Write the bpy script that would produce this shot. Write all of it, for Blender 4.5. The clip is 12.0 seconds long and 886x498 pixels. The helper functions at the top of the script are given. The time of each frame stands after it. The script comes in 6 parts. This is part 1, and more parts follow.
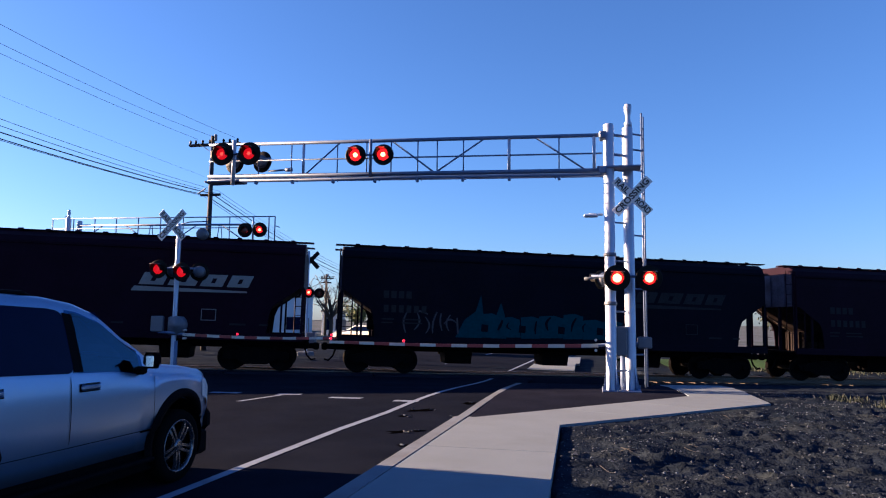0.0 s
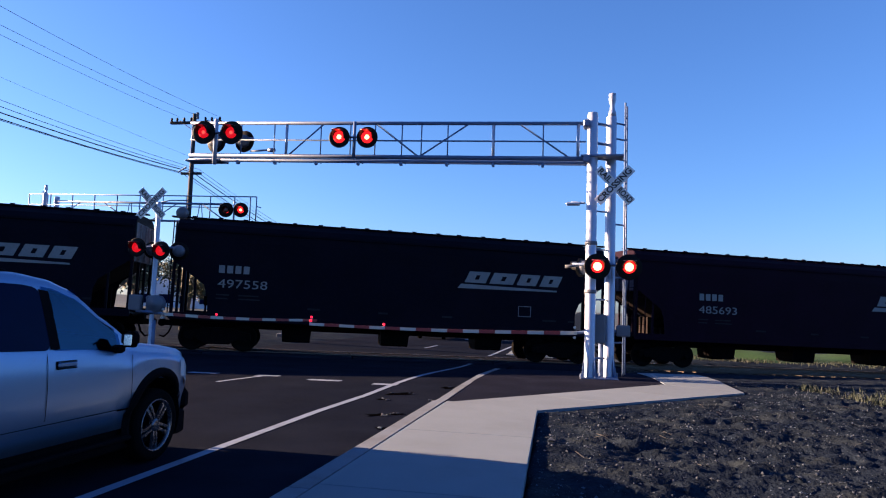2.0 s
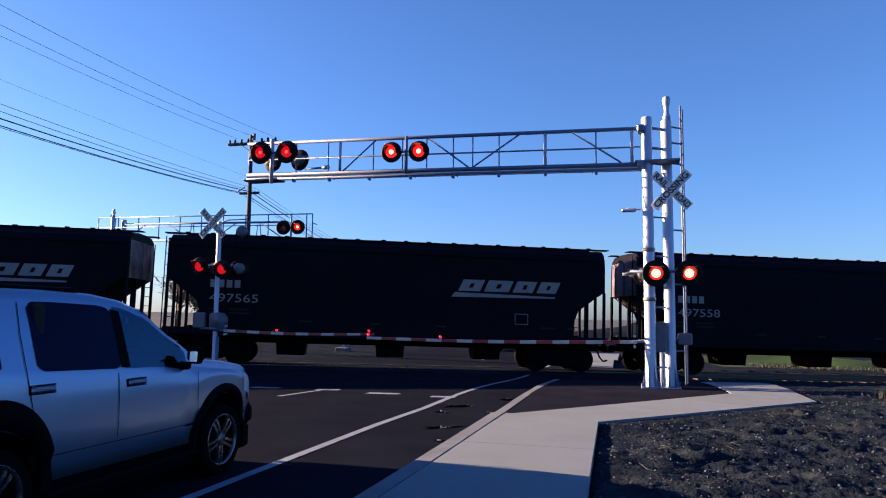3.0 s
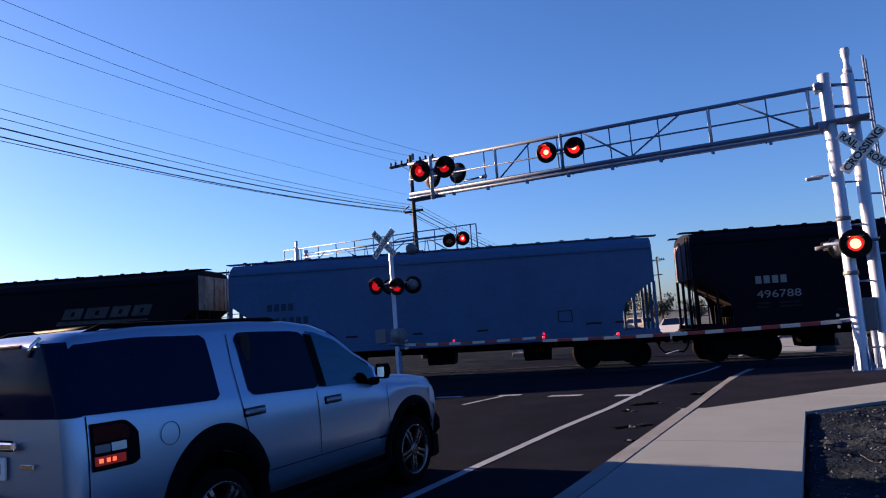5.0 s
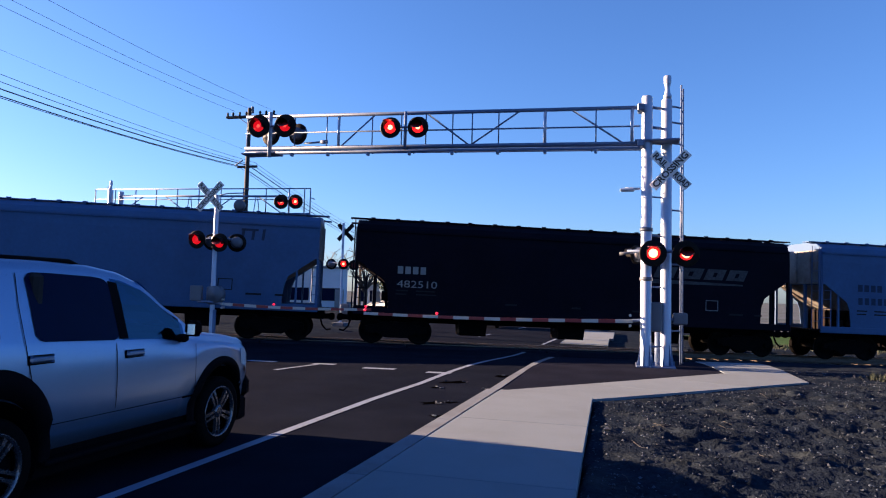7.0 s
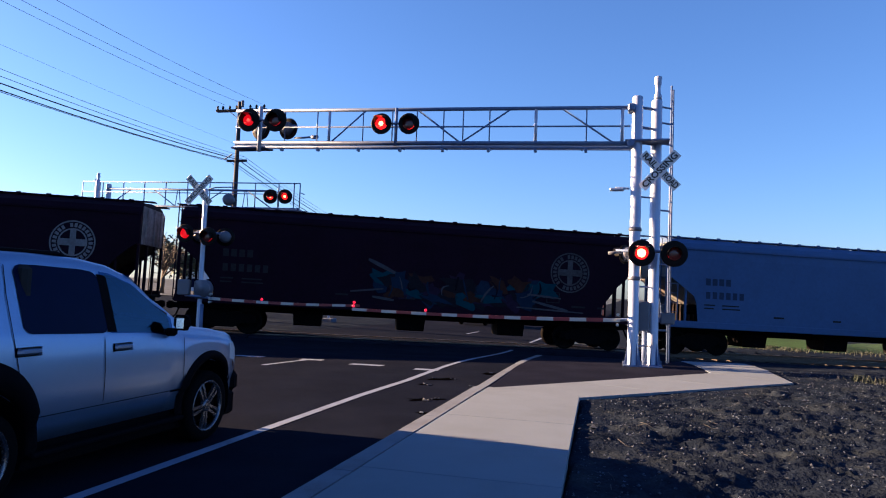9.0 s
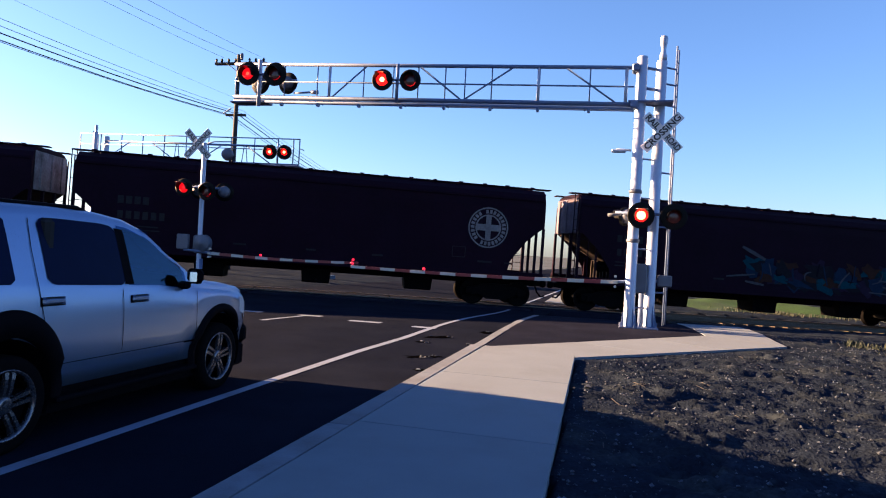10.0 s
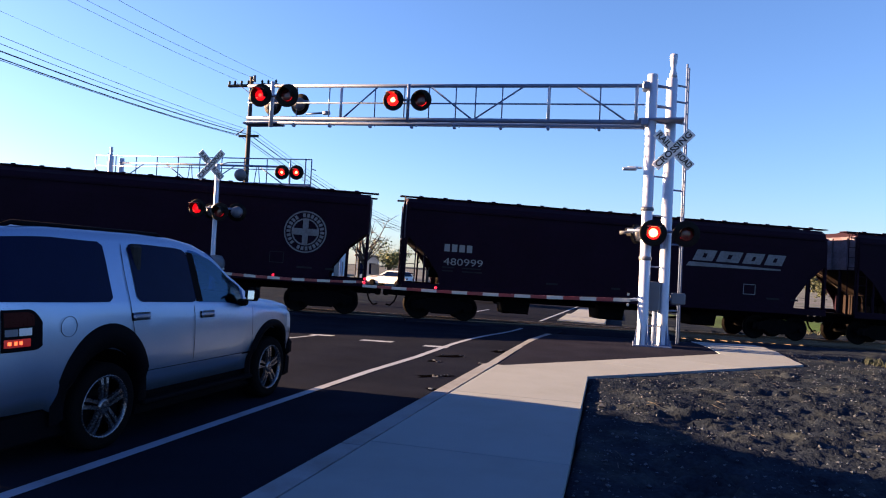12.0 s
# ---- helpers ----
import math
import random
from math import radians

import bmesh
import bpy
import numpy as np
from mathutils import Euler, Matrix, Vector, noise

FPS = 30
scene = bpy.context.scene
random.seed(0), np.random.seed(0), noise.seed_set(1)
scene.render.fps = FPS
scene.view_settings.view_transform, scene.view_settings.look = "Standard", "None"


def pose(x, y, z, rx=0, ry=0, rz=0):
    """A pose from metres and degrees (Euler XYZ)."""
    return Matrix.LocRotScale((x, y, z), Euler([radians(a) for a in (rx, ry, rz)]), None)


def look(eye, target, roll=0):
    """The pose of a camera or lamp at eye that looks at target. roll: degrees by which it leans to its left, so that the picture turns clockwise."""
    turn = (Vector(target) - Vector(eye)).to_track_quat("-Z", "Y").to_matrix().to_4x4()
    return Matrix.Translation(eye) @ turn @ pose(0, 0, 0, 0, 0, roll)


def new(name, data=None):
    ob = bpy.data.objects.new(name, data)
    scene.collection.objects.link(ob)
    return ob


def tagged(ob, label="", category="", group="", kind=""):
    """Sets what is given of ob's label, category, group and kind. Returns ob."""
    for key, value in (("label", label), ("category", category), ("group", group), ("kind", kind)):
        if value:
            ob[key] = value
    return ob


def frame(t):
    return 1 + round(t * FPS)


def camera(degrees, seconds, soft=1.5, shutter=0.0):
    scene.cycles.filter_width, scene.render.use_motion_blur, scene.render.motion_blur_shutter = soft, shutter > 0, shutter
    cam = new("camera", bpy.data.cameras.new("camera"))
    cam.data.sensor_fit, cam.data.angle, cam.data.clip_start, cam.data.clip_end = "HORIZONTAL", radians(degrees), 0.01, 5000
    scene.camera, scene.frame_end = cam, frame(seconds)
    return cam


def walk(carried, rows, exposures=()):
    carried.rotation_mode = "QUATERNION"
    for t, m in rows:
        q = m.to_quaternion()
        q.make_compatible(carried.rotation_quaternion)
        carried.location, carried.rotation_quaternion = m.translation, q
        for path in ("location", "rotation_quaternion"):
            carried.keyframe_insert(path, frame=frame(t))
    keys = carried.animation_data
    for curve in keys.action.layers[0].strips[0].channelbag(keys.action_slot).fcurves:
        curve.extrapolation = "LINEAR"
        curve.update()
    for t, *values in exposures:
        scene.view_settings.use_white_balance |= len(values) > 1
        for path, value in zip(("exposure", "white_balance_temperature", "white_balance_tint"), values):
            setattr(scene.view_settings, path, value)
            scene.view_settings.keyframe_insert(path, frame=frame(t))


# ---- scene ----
cam = camera(64.75, 12.0, soft=1.1)
PATH = [
    (0, pose(0, 0, 1.7, 95.91, -0.65, 12.91)),
    (0.5, pose(0, 0, 1.7, 94.57, -0.84, 10.17)),
    (1, pose(0, 0, 1.7, 94.09, -0.76, 11.80)),
    (1.5, pose(0, 0, 1.7, 93.87, -1.29, 10.52)),
    (2, pose(0, 0, 1.7, 94.70, -1.81, 11.32)),
    (2.5, pose(0, 0, 1.7, 97.00, -1.29, 13.53)),
    (3, pose(0, 0, 1.7, 95.56, -0.61, 15.89)),
    (3.2, pose(0, 0, 1.7, 95.22, -0.34, 16.20)),
    (4.8, pose(0, 0, 1.7, 96.17, 4.28, 29.19)),
    (5, pose(0, 0, 1.7, 96.35, 4.40, 29.99)),
    (5.5, pose(0, 0, 1.7, 97.45, 3.52, 28.57)),
    (6, pose(0, 0, 1.7, 97.73, 0.06, 22.99)),
    (6.5, pose(0, 0, 1.7, 94.99, -1.28, 16.51)),
    (7, pose(0, 0, 1.7, 93.66, -1.44, 15.63)),
    (7.2, pose(0, 0, 1.7, 93.98, -1.45, 15.60)),
    (8.8, pose(0, 0, 1.7, 93.13, -2.13, 14.72)),
    (9, pose(0, 0, 1.7, 93.45, -2.13, 14.71)),
    (9.5, pose(0, 0, 1.7, 91.64, -2.23, 15.57)),
    (10, pose(0, 0, 1.7, 90.09, -3.13, 14.61)),
    (10.5, pose(0, 0, 1.7, 90.50, -3.10, 14.47)),
    (11, pose(0, 0, 1.7, 90.82, -2.90, 14.69)),
    (11.5, pose(0, 0, 1.7, 90.87, -3.03, 14.80)),
    (12, pose(0, 0, 1.7, 91.58, -2.82, 15.56)),
]
walk(cam, PATH, exposures=((0.0, 2.45, 5150, 25), (1.5, 2.52, 5150, 25), (2.2, 2.52, 5150, 25), (3.0, 2.38, 5150, 25), (4.8, 2.18, 5150, 25), (5.6, 2.01, 5150, 25), (6.5, 2.14, 5150, 25), (7.0, 2.50, 5200, 25), (9.0, 2.60, 5400, 25), (9.5, 2.70, 5600, 25), (10.0, 2.95, 5900, 25), (10.5, 3.04, 5900, 25), (11.5, 3.02, 5900, 25), (12.0, 2.93, 5900, 25)))

# ---- light ----
SUN_ELEV, SUN_HEAD = 12.5, 0.0      # light travels towards +x
world = bpy.data.worlds.new("sky")
scene.world = world
world.use_nodes = True
wn = world.node_tree
sky = wn.nodes.new("ShaderNodeTexSky")
sky.sky_type, sky.sun_disc = "NISHITA", False
sky.sun_elevation = radians(SUN_ELEV)
sky.sun_rotation = radians(270 - SUN_HEAD)
sky.air_density, sky.dust_density, sky.ozone_density = 1.0, 0.6, 4.0
wn.nodes["Background"].inputs["Strength"].default_value = 0.036
wn.links.new(sky.outputs[0], wn.nodes["Background"].inputs["Color"])
sun_data = bpy.data.lights.new("sun", "SUN")
sun_data.energy, sun_data.angle, sun_data.color = 7.0, radians(0.5), (1.0, 0.60, 0.245)
sun = new("sun", sun_data)
_d = Vector((math.cos(radians(SUN_HEAD)) * math.cos(radians(SUN_ELEV)), math.sin(radians(SUN_HEAD)) * math.cos(radians(SUN_ELEV)), -math.sin(radians(SUN_ELEV))))
sun.matrix_basis = look((-60, 0, 30), Vector((-60, 0, 30)) + _d)


# ---- materials ----
def mat(name, color, rough=0.6, metal=0.0, var=0.15, scale=6.0, fine=60.0, bump=0.1, dirt=None, dirt_at=0.6, island=0.0, coat=0.0, spec=0.5):
    """A surface with tone variation at two scales, grain relief and an optional second colour in stains."""
    m = bpy.data.materials.new(name)
    m.use_nodes = True
    nt = m.node_tree
    b = nt.nodes["Principled BSDF"]
    b.inputs["Roughness"].default_value, b.inputs["Metallic"].default_value = rough, metal
    b.inputs["Coat Weight"].default_value = coat
    b.inputs["Specular IOR Level"].default_value = spec
    co = nt.nodes.new("ShaderNodeTexCoord")
    big, small = nt.nodes.new("ShaderNodeTexNoise"), nt.nodes.new("ShaderNodeTexNoise")
    big.inputs["Scale"].default_value, big.inputs["Detail"].default_value = scale, 4
    small.inputs["Scale"].default_value, small.inputs["Detail"].default_value = fine, 3
    for n in (big, small):
        nt.links.new(co.outputs["Object"], n.inputs["Vector"])
    mix = nt.nodes.new("ShaderNodeMath")
    mix.operation = "ADD"
    nt.links.new(big.outputs["Fac"], mix.inputs[0])
    nt.links.new(small.outputs["Fac"], mix.inputs[1])
    mr = nt.nodes.new("ShaderNodeMapRange")
    mr.inputs["From Min"].default_value, mr.inputs["From Max"].default_value = 0.6, 1.4
    mr.inputs["To Min"].default_value, mr.inputs["To Max"].default_value = 1 - var, 1 + var
    nt.links.new(mix.outputs[0], mr.inputs["Value"])
    tone = mr.outputs["Result"]
    if island:
        oi = nt.nodes.new("ShaderNodeObjectInfo")
        r2 = nt.nodes.new("ShaderNodeMapRange")
        r2.inputs["To Min"].default_value, r2.inputs["To Max"].default_value = 1 - island, 1 + island
        nt.links.new(oi.outputs["Random"], r2.inputs["Value"])
        mul = nt.nodes.new("ShaderNodeMath")
        mul.operation = "MULTIPLY"
        nt.links.new(tone, mul.inputs[0])
        nt.links.new(r2.outputs["Result"], mul.inputs[1])
        tone = mul.outputs[0]
    vm = nt.nodes.new("ShaderNodeVectorMath")
    vm.operation = "SCALE"
    nt.links.new(tone, vm.inputs["Scale"])
    if dirt:
        cm = nt.nodes.new("ShaderNodeMix")
        cm.data_type = "RGBA"
        cm.inputs[6].default_value, cm.inputs[7].default_value = (*color, 1), (*dirt, 1)
        st = nt.nodes.new("ShaderNodeTexNoise")
        st.inputs["Scale"].default_value, st.inputs["Detail"].default_value, st.inputs["Roughness"].default_value = scale * 0.45, 6, 0.65
        nt.links.new(co.outputs["Object"], st.inputs["Vector"])
        sr = nt.nodes.new("ShaderNodeMapRange")
        sr.inputs["From Min"].default_value, sr.inputs["From Max"].default_value = dirt_at - 0.12, dirt_at + 0.12
        nt.links.new(st.outputs["Fac"], sr.inputs["Value"])
        nt.links.new(sr.outputs["Result"], cm.inputs[0])
        nt.links.new(cm.outputs[2], vm.inputs[0])
    else:
        vm.inputs[0].default_value = color
    nt.links.new(vm.outputs[0], b.inputs["Base Color"])
    rr = nt.nodes.new("ShaderNodeMapRange")
    rr.inputs["To Min"].default_value, rr.inputs["To Max"].default_value = max(0.02, rough - 0.12), min(1, rough + 0.12)
    nt.links.new(small.outputs["Fac"], rr.inputs["Value"])
    nt.links.new(rr.outputs["Result"], b.inputs["Roughness"])
    if bump:
        bp = nt.nodes.new("ShaderNodeBump")
        bp.inputs["Strength"].default_value, bp.inputs["Distance"].default_value = bump, 0.02
        nt.links.new(mix.outputs[0], bp.inputs["Height"])
        nt.links.new(bp.outputs["Normal"], b.inputs["Normal"])
    return m


def pane_glass(name, tint, shine, tone):
    """Thin window glass: a tinted pane with a weak mirror on it."""
    m = bpy.data.materials.new(name)
    m.use_nodes = True
    nt = m.node_tree
    clear, gloss, mix = nt.nodes.new("ShaderNodeBsdfTransparent"), nt.nodes.new("ShaderNodeBsdfGlossy"), nt.nodes.new("ShaderNodeMixShader")
    clear.inputs["Color"].default_value = (*tint, 1)
    gloss.inputs["Color"].default_value = (*tone, 1)
    gloss.inputs["Roughness"].default_value = 0.03
    mix.inputs[0].default_value = shine
    nt.links.new(clear.outputs[0], mix.inputs[1])
    nt.links.new(gloss.outputs[0], mix.inputs[2])
    nt.links.new(mix.outputs[0], nt.nodes["Material Output"].inputs["Surface"])
    return m


def glow(name, color, strength):
    m = bpy.data.materials.new(name)
    m.use_nodes = True
    b = m.node_tree.nodes["Principled BSDF"]
    b.inputs["Base Color"].default_value = (*(0.12 * k for k in color), 1)
    b.inputs["Emission Color"].default_value = (*color, 1)
    b.inputs["Emission Strength"].default_value = strength
    b.inputs["Roughness"].default_value = 0.3
    return m


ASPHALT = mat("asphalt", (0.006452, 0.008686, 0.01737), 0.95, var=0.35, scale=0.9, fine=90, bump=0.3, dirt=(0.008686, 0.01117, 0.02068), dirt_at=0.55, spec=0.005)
# far ground paled to imitate the bright haze at the horizon
HAZY_DRY_FIELD = mat("hazy_dry_field", (0.085, 0.1, 0.125), 0.95, var=0.35, scale=0.08, fine=2, bump=0.3, dirt=(0.035, 0.06, 0.05), dirt_at=0.58, spec=0.02)
PAD_ASPHALT = mat("pad_asphalt", (0.0104, 0.0122, 0.0228), 0.92, var=0.3, scale=1.2, fine=70, bump=0.4, dirt=(0.0143, 0.0168, 0.03), dirt_at=0.6, spec=0.005)
CONCRETE = mat("concrete", (0.0937, 0.128, 0.171), 0.85, var=0.1, scale=1.5, fine=80, bump=0.12, dirt=(0.0797, 0.109, 0.145), dirt_at=0.62, island=0.05)
CURB = mat("curb_concrete", (0.0846, 0.112, 0.159), 0.85, var=0.15, scale=3, fine=70, bump=0.2, dirt=(0.0523, 0.0653, 0.0908), dirt_at=0.58, island=0.06)
ROAD_PAINT = mat("road_paint", (0.1281, 0.1711, 0.27), 0.7, var=0.2, scale=3, fine=50, bump=0.1, dirt=(0.05564, 0.06132, 0.07774), dirt_at=0.66)
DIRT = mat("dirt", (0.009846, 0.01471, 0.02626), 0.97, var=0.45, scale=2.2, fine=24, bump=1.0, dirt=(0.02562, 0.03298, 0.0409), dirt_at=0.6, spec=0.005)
STONE = mat("stone", (0.01683, 0.02629, 0.0474), 0.9, var=0.35, scale=3, fine=25, bump=0.3, dirt=(0.05396, 0.08414, 0.147), dirt_at=0.62)
TAR = mat("tar", (0.0012, 0.0013, 0.002), 0.95, var=0.3, scale=6, fine=40, bump=0.5, spec=0.0)
TWIG = mat("dry_twig", (0.0176, 0.02, 0.0261), 0.9, var=0.3, scale=4, fine=30, bump=0.1)
BALLAST = mat("ballast", (0.01759, 0.01706, 0.01971), 0.95, var=0.4, scale=3, fine=22, bump=0.6)
GRASS = mat("grass", (0.003668, 0.01206, 0.006635), 0.8, var=0.4, scale=1.2, fine=14, bump=0.0, dirt=(0.006408, 0.0142, 0.0133), dirt_at=0.55)
BANK = mat("bank_grass", (0.036, 0.072, 0.026), 0.95, var=0.5, scale=0.5, fine=9, bump=0.8, dirt=(0.0333, 0.04395, 0.03806), dirt_at=0.55, spec=0.05)
GALV = mat("galvanised_steel", (0.0767, 0.119, 0.236), 0.5, 0.1, var=0.12, scale=4, fine=40, bump=0.05)
WHITE_POST = mat("aluminium_mast", (0.303, 0.36, 0.497), 0.42, 0.3, var=0.1, scale=2.5, fine=30, bump=0.05, dirt=(0.276, 0.275, 0.295), dirt_at=0.66)
SIGN_WHITE = mat("sign_white", (0.6, 0.6, 0.63), 0.5, var=0.05, bump=0.02)
SIGN_BLACK = mat("sign_black", (0.012, 0.012, 0.014), 0.5, var=0.1, bump=0.02)
LAMP_BLACK = mat("lamp_black", (0.004, 0.004, 0.005), 0.55, var=0.15, bump=0.02, spec=0.1)
LAMP_GREY = mat("lamp_grey", (0.08, 0.092, 0.128), 0.5, 0.2, var=0.1, bump=0.03)
LENS_DARK = mat("lens_dark", (0.078, 0.003, 0.0048), 0.3, var=0.1, scale=30, bump=0.02, coat=0.4)
LENS_LIT = glow("lens_lit", (1.0, 0.008, 0.003), 0.42)
BULB_LIT = glow("bulb_lit", (1.0, 0.33, 0.08), 1.3)
LENS_DIM = glow("lens_dim", (1.0, 0.006, 0.008), 0.13)
BULB_DIM = glow("bulb_dim", (1.0, 0.05, 0.02), 0.45)
GATE_LAMP = glow("gate_lamp_lit", (1.0, 0.012, 0.03), 0.34)
GATE_WHITE = mat("gate_white", (0.368, 0.371, 0.37), 0.5, var=0.08, bump=0.02)
GATE_RED = mat("gate_red", (0.165, 0.0105, 0.0165), 0.45, var=0.1, bump=0.02)
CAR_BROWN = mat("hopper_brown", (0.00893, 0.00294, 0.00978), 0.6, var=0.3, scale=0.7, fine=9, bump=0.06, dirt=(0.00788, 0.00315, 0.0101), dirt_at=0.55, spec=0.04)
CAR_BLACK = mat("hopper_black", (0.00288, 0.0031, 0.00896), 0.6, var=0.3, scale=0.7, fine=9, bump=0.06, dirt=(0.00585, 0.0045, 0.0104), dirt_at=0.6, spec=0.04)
CAR_GREY = mat("hopper_grey", (0.04479, 0.08949, 0.205), 0.6, var=0.12, scale=0.6, fine=9, bump=0.05, dirt=(0.03349, 0.06612, 0.1534), dirt_at=0.6, spec=0.2)
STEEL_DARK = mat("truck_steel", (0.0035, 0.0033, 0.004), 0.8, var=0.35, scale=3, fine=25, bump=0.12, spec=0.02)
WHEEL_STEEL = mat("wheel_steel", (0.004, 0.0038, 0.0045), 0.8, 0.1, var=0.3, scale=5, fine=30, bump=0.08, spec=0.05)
RAIL_STEEL = mat("rail_steel", (0.07, 0.055, 0.045), 0.5, 0.3, var=0.25, scale=3, fine=30, bump=0.05)
TIE_WOOD = mat("tie_wood", (0.035, 0.0275, 0.0225), 0.9, var=0.3, scale=4, fine=30, bump=0.3)
MARK_WHITE = mat("stencil_white", (0.2, 0.205, 0.215), 0.7, var=0.15, scale=2, fine=12, bump=0.0, spec=0.02)
MARK_MID = mat("stencil_faded", (0.145, 0.145, 0.162), 0.7, var=0.3, scale=2, fine=12, bump=0.0, spec=0.02)
MARK_DIM = mat("stencil_dim", (0.055, 0.055, 0.062), 0.7, var=0.4, scale=2, fine=12, bump=0.0, spec=0.02)
MARK_FAINT = mat("stencil_worn", (0.0208, 0.0216, 0.0256), 0.7, var=0.25, scale=2, fine=12, bump=0.0, spec=0.02)
MARK_DARK = mat("stencil_dark", (0.0308, 0.0432, 0.0832), 0.7, var=0.15, scale=2, fine=12, bump=0.0, spec=0.02)
# rear end paint: a sunlit copy of body paint tuned dark for shade
END_SUNLIT = mat("sunlit_end_paint", (0.1022, 0.09036, 0.133), 0.8, var=0.35, scale=2.0, fine=14, bump=0.08, dirt=(0.04644, 0.03305, 0.04776), dirt_at=0.56, spec=0.15)
# darker copy of the end paint for sheets that lie in shade
END_SHADED = mat("shaded_end_paint", (0.0108, 0.0078, 0.009), 0.8, var=0.35, scale=2.0, fine=14, bump=0.08, dirt=(0.00465, 0.00294, 0.00318), dirt_at=0.5, spec=0.1)
# dust of the front sheets; also colours the sunlit strip on the slope
END_PALE = mat("pale_dust_and_sun_strip", (0.255, 0.247, 0.255), 0.8, var=0.4, scale=1.4, fine=12, bump=0.08, dirt=(0.075, 0.0525, 0.0525), dirt_at=0.5, spec=0.15)
# paler grey for the ends of the grey cars
END_GREY = mat("pale_grey_end_paint", (0.192, 0.198, 0.204), 0.8, var=0.25, scale=2.0, fine=14, bump=0.08, dirt=(0.108, 0.096, 0.09), dirt_at=0.58, spec=0.15)
SPRAY_TEAL = mat("spray_teal", (0.0006, 0.0356, 0.0547), 0.6, var=0.25, scale=3, fine=10, bump=0.0, spec=0.02)
SPRAY_BLUE = mat("spray_blue", (0.00726, 0.01851, 0.04084), 0.6, var=0.25, scale=3, fine=10, bump=0.0, spec=0.02)
SPRAY_PALE = mat("spray_pale", (0.0462, 0.0495, 0.0627), 0.6, var=0.25, scale=3, fine=10, bump=0.0, spec=0.02)
SPRAY_DULL = mat("spray_dull", (0.009955, 0.009955, 0.01452), 0.6, var=0.25, scale=3, fine=10, bump=0.0, spec=0.02)
SPRAY_PURPLE = mat("spray_purple", (0.01742, 0.0108, 0.02614), 0.6, var=0.25, scale=3, fine=10, bump=0.0, spec=0.02)
SPRAY_OCHRE = mat("spray_ochre", (0.02904, 0.01389, 0.01144), 0.6, var=0.25, scale=3, fine=10, bump=0.0, spec=0.02)
SILVER = mat("silver_paint", (0.1825, 0.269, 0.4429), 0.32, 0.8, var=0.04, scale=2, fine=220, bump=0.0, coat=0.3)
TRIM_BLACK = mat("black_trim", (0.0022, 0.0022, 0.004), 0.7, var=0.15, scale=5, fine=60, bump=0.05, spec=0.03)
TYRE = mat("tyre_rubber", (0.003, 0.003, 0.004), 0.9, var=0.2, scale=6, fine=50, bump=0.15, spec=0.03)
CHROME = mat("chrome", (0.75, 0.76, 0.78), 0.12, 1.0, var=0.05, bump=0.0)
ALLOY = mat("bright_alloy", (0.10, 0.11, 0.14), 0.25, 0.85, var=0.0, bump=0.0)
GLASS_DARK = mat("tinted_glass", (0.0028, 0.00665, 0.0286), 0.06, var=0.1, bump=0.0, spec=0.035)
CABIN = mat("cabin_cloth", (0.02, 0.021, 0.024), 0.85, var=0.2, scale=6, fine=60, bump=0.1, spec=0.1)
HEADLINER = mat("headliner_cloth", (0.22, 0.23, 0.25), 0.9, var=0.1, scale=6, fine=60, bump=0.05, spec=0.1)
GLASS_CLEAR = pane_glass("clear_glass", (0.10, 0.19, 0.38), 0.12, (0.35, 0.65, 1.0))
TAIL_RED = mat("tail_red", (0.022, 0.0015, 0.0025), 0.3, var=0.1, bump=0.0, spec=0.04)
TAIL_WHITE = mat("tail_white", (0.42, 0.45, 0.5), 0.3, var=0.05, bump=0.0)
TAIL_LIT = glow("tail_lit", (1.0, 0.01, 0.004), 0.02)
TAIL_BULB = glow("tail_bulb_lit", (1.0, 0.10, 0.02), 0.5)
PLATE = mat("plate_white", (0.55, 0.57, 0.6), 0.5, var=0.06, bump=0.0)
POLE_WOOD = mat("pole_wood", (0.016, 0.016, 0.02), 0.9, var=0.3, scale=3, fine=30, bump=0.3)
WIRE = mat("wire", (0.02, 0.02, 0.022), 0.6, bump=0.0)
BARK = mat("bark", (0.06, 0.048, 0.04), 0.95, var=0.3, scale=4, fine=20, bump=0.4)
LEAF = mat("leaf_green", (0.01315, 0.02374, 0.008424), 0.7, var=0.45, scale=1.5, fine=8, bump=0.0)
LEAF_LIGHT = mat("leaf_yellow_green", (0.03825, 0.0651, 0.015), 0.7, var=0.4, scale=1.5, fine=8, bump=0.0)
STUCCO = mat("stucco_white", (0.484, 0.54, 0.63), 0.85, var=0.08, scale=1, fine=20, bump=0.1)
RED_BAND = mat("red_band", (0.4, 0.03, 0.03), 0.5, var=0.1, bump=0.0)
ROOF_GREY = mat("roof_grey", (0.2, 0.2, 0.21), 0.8, var=0.15, scale=1, fine=15, bump=0.1)


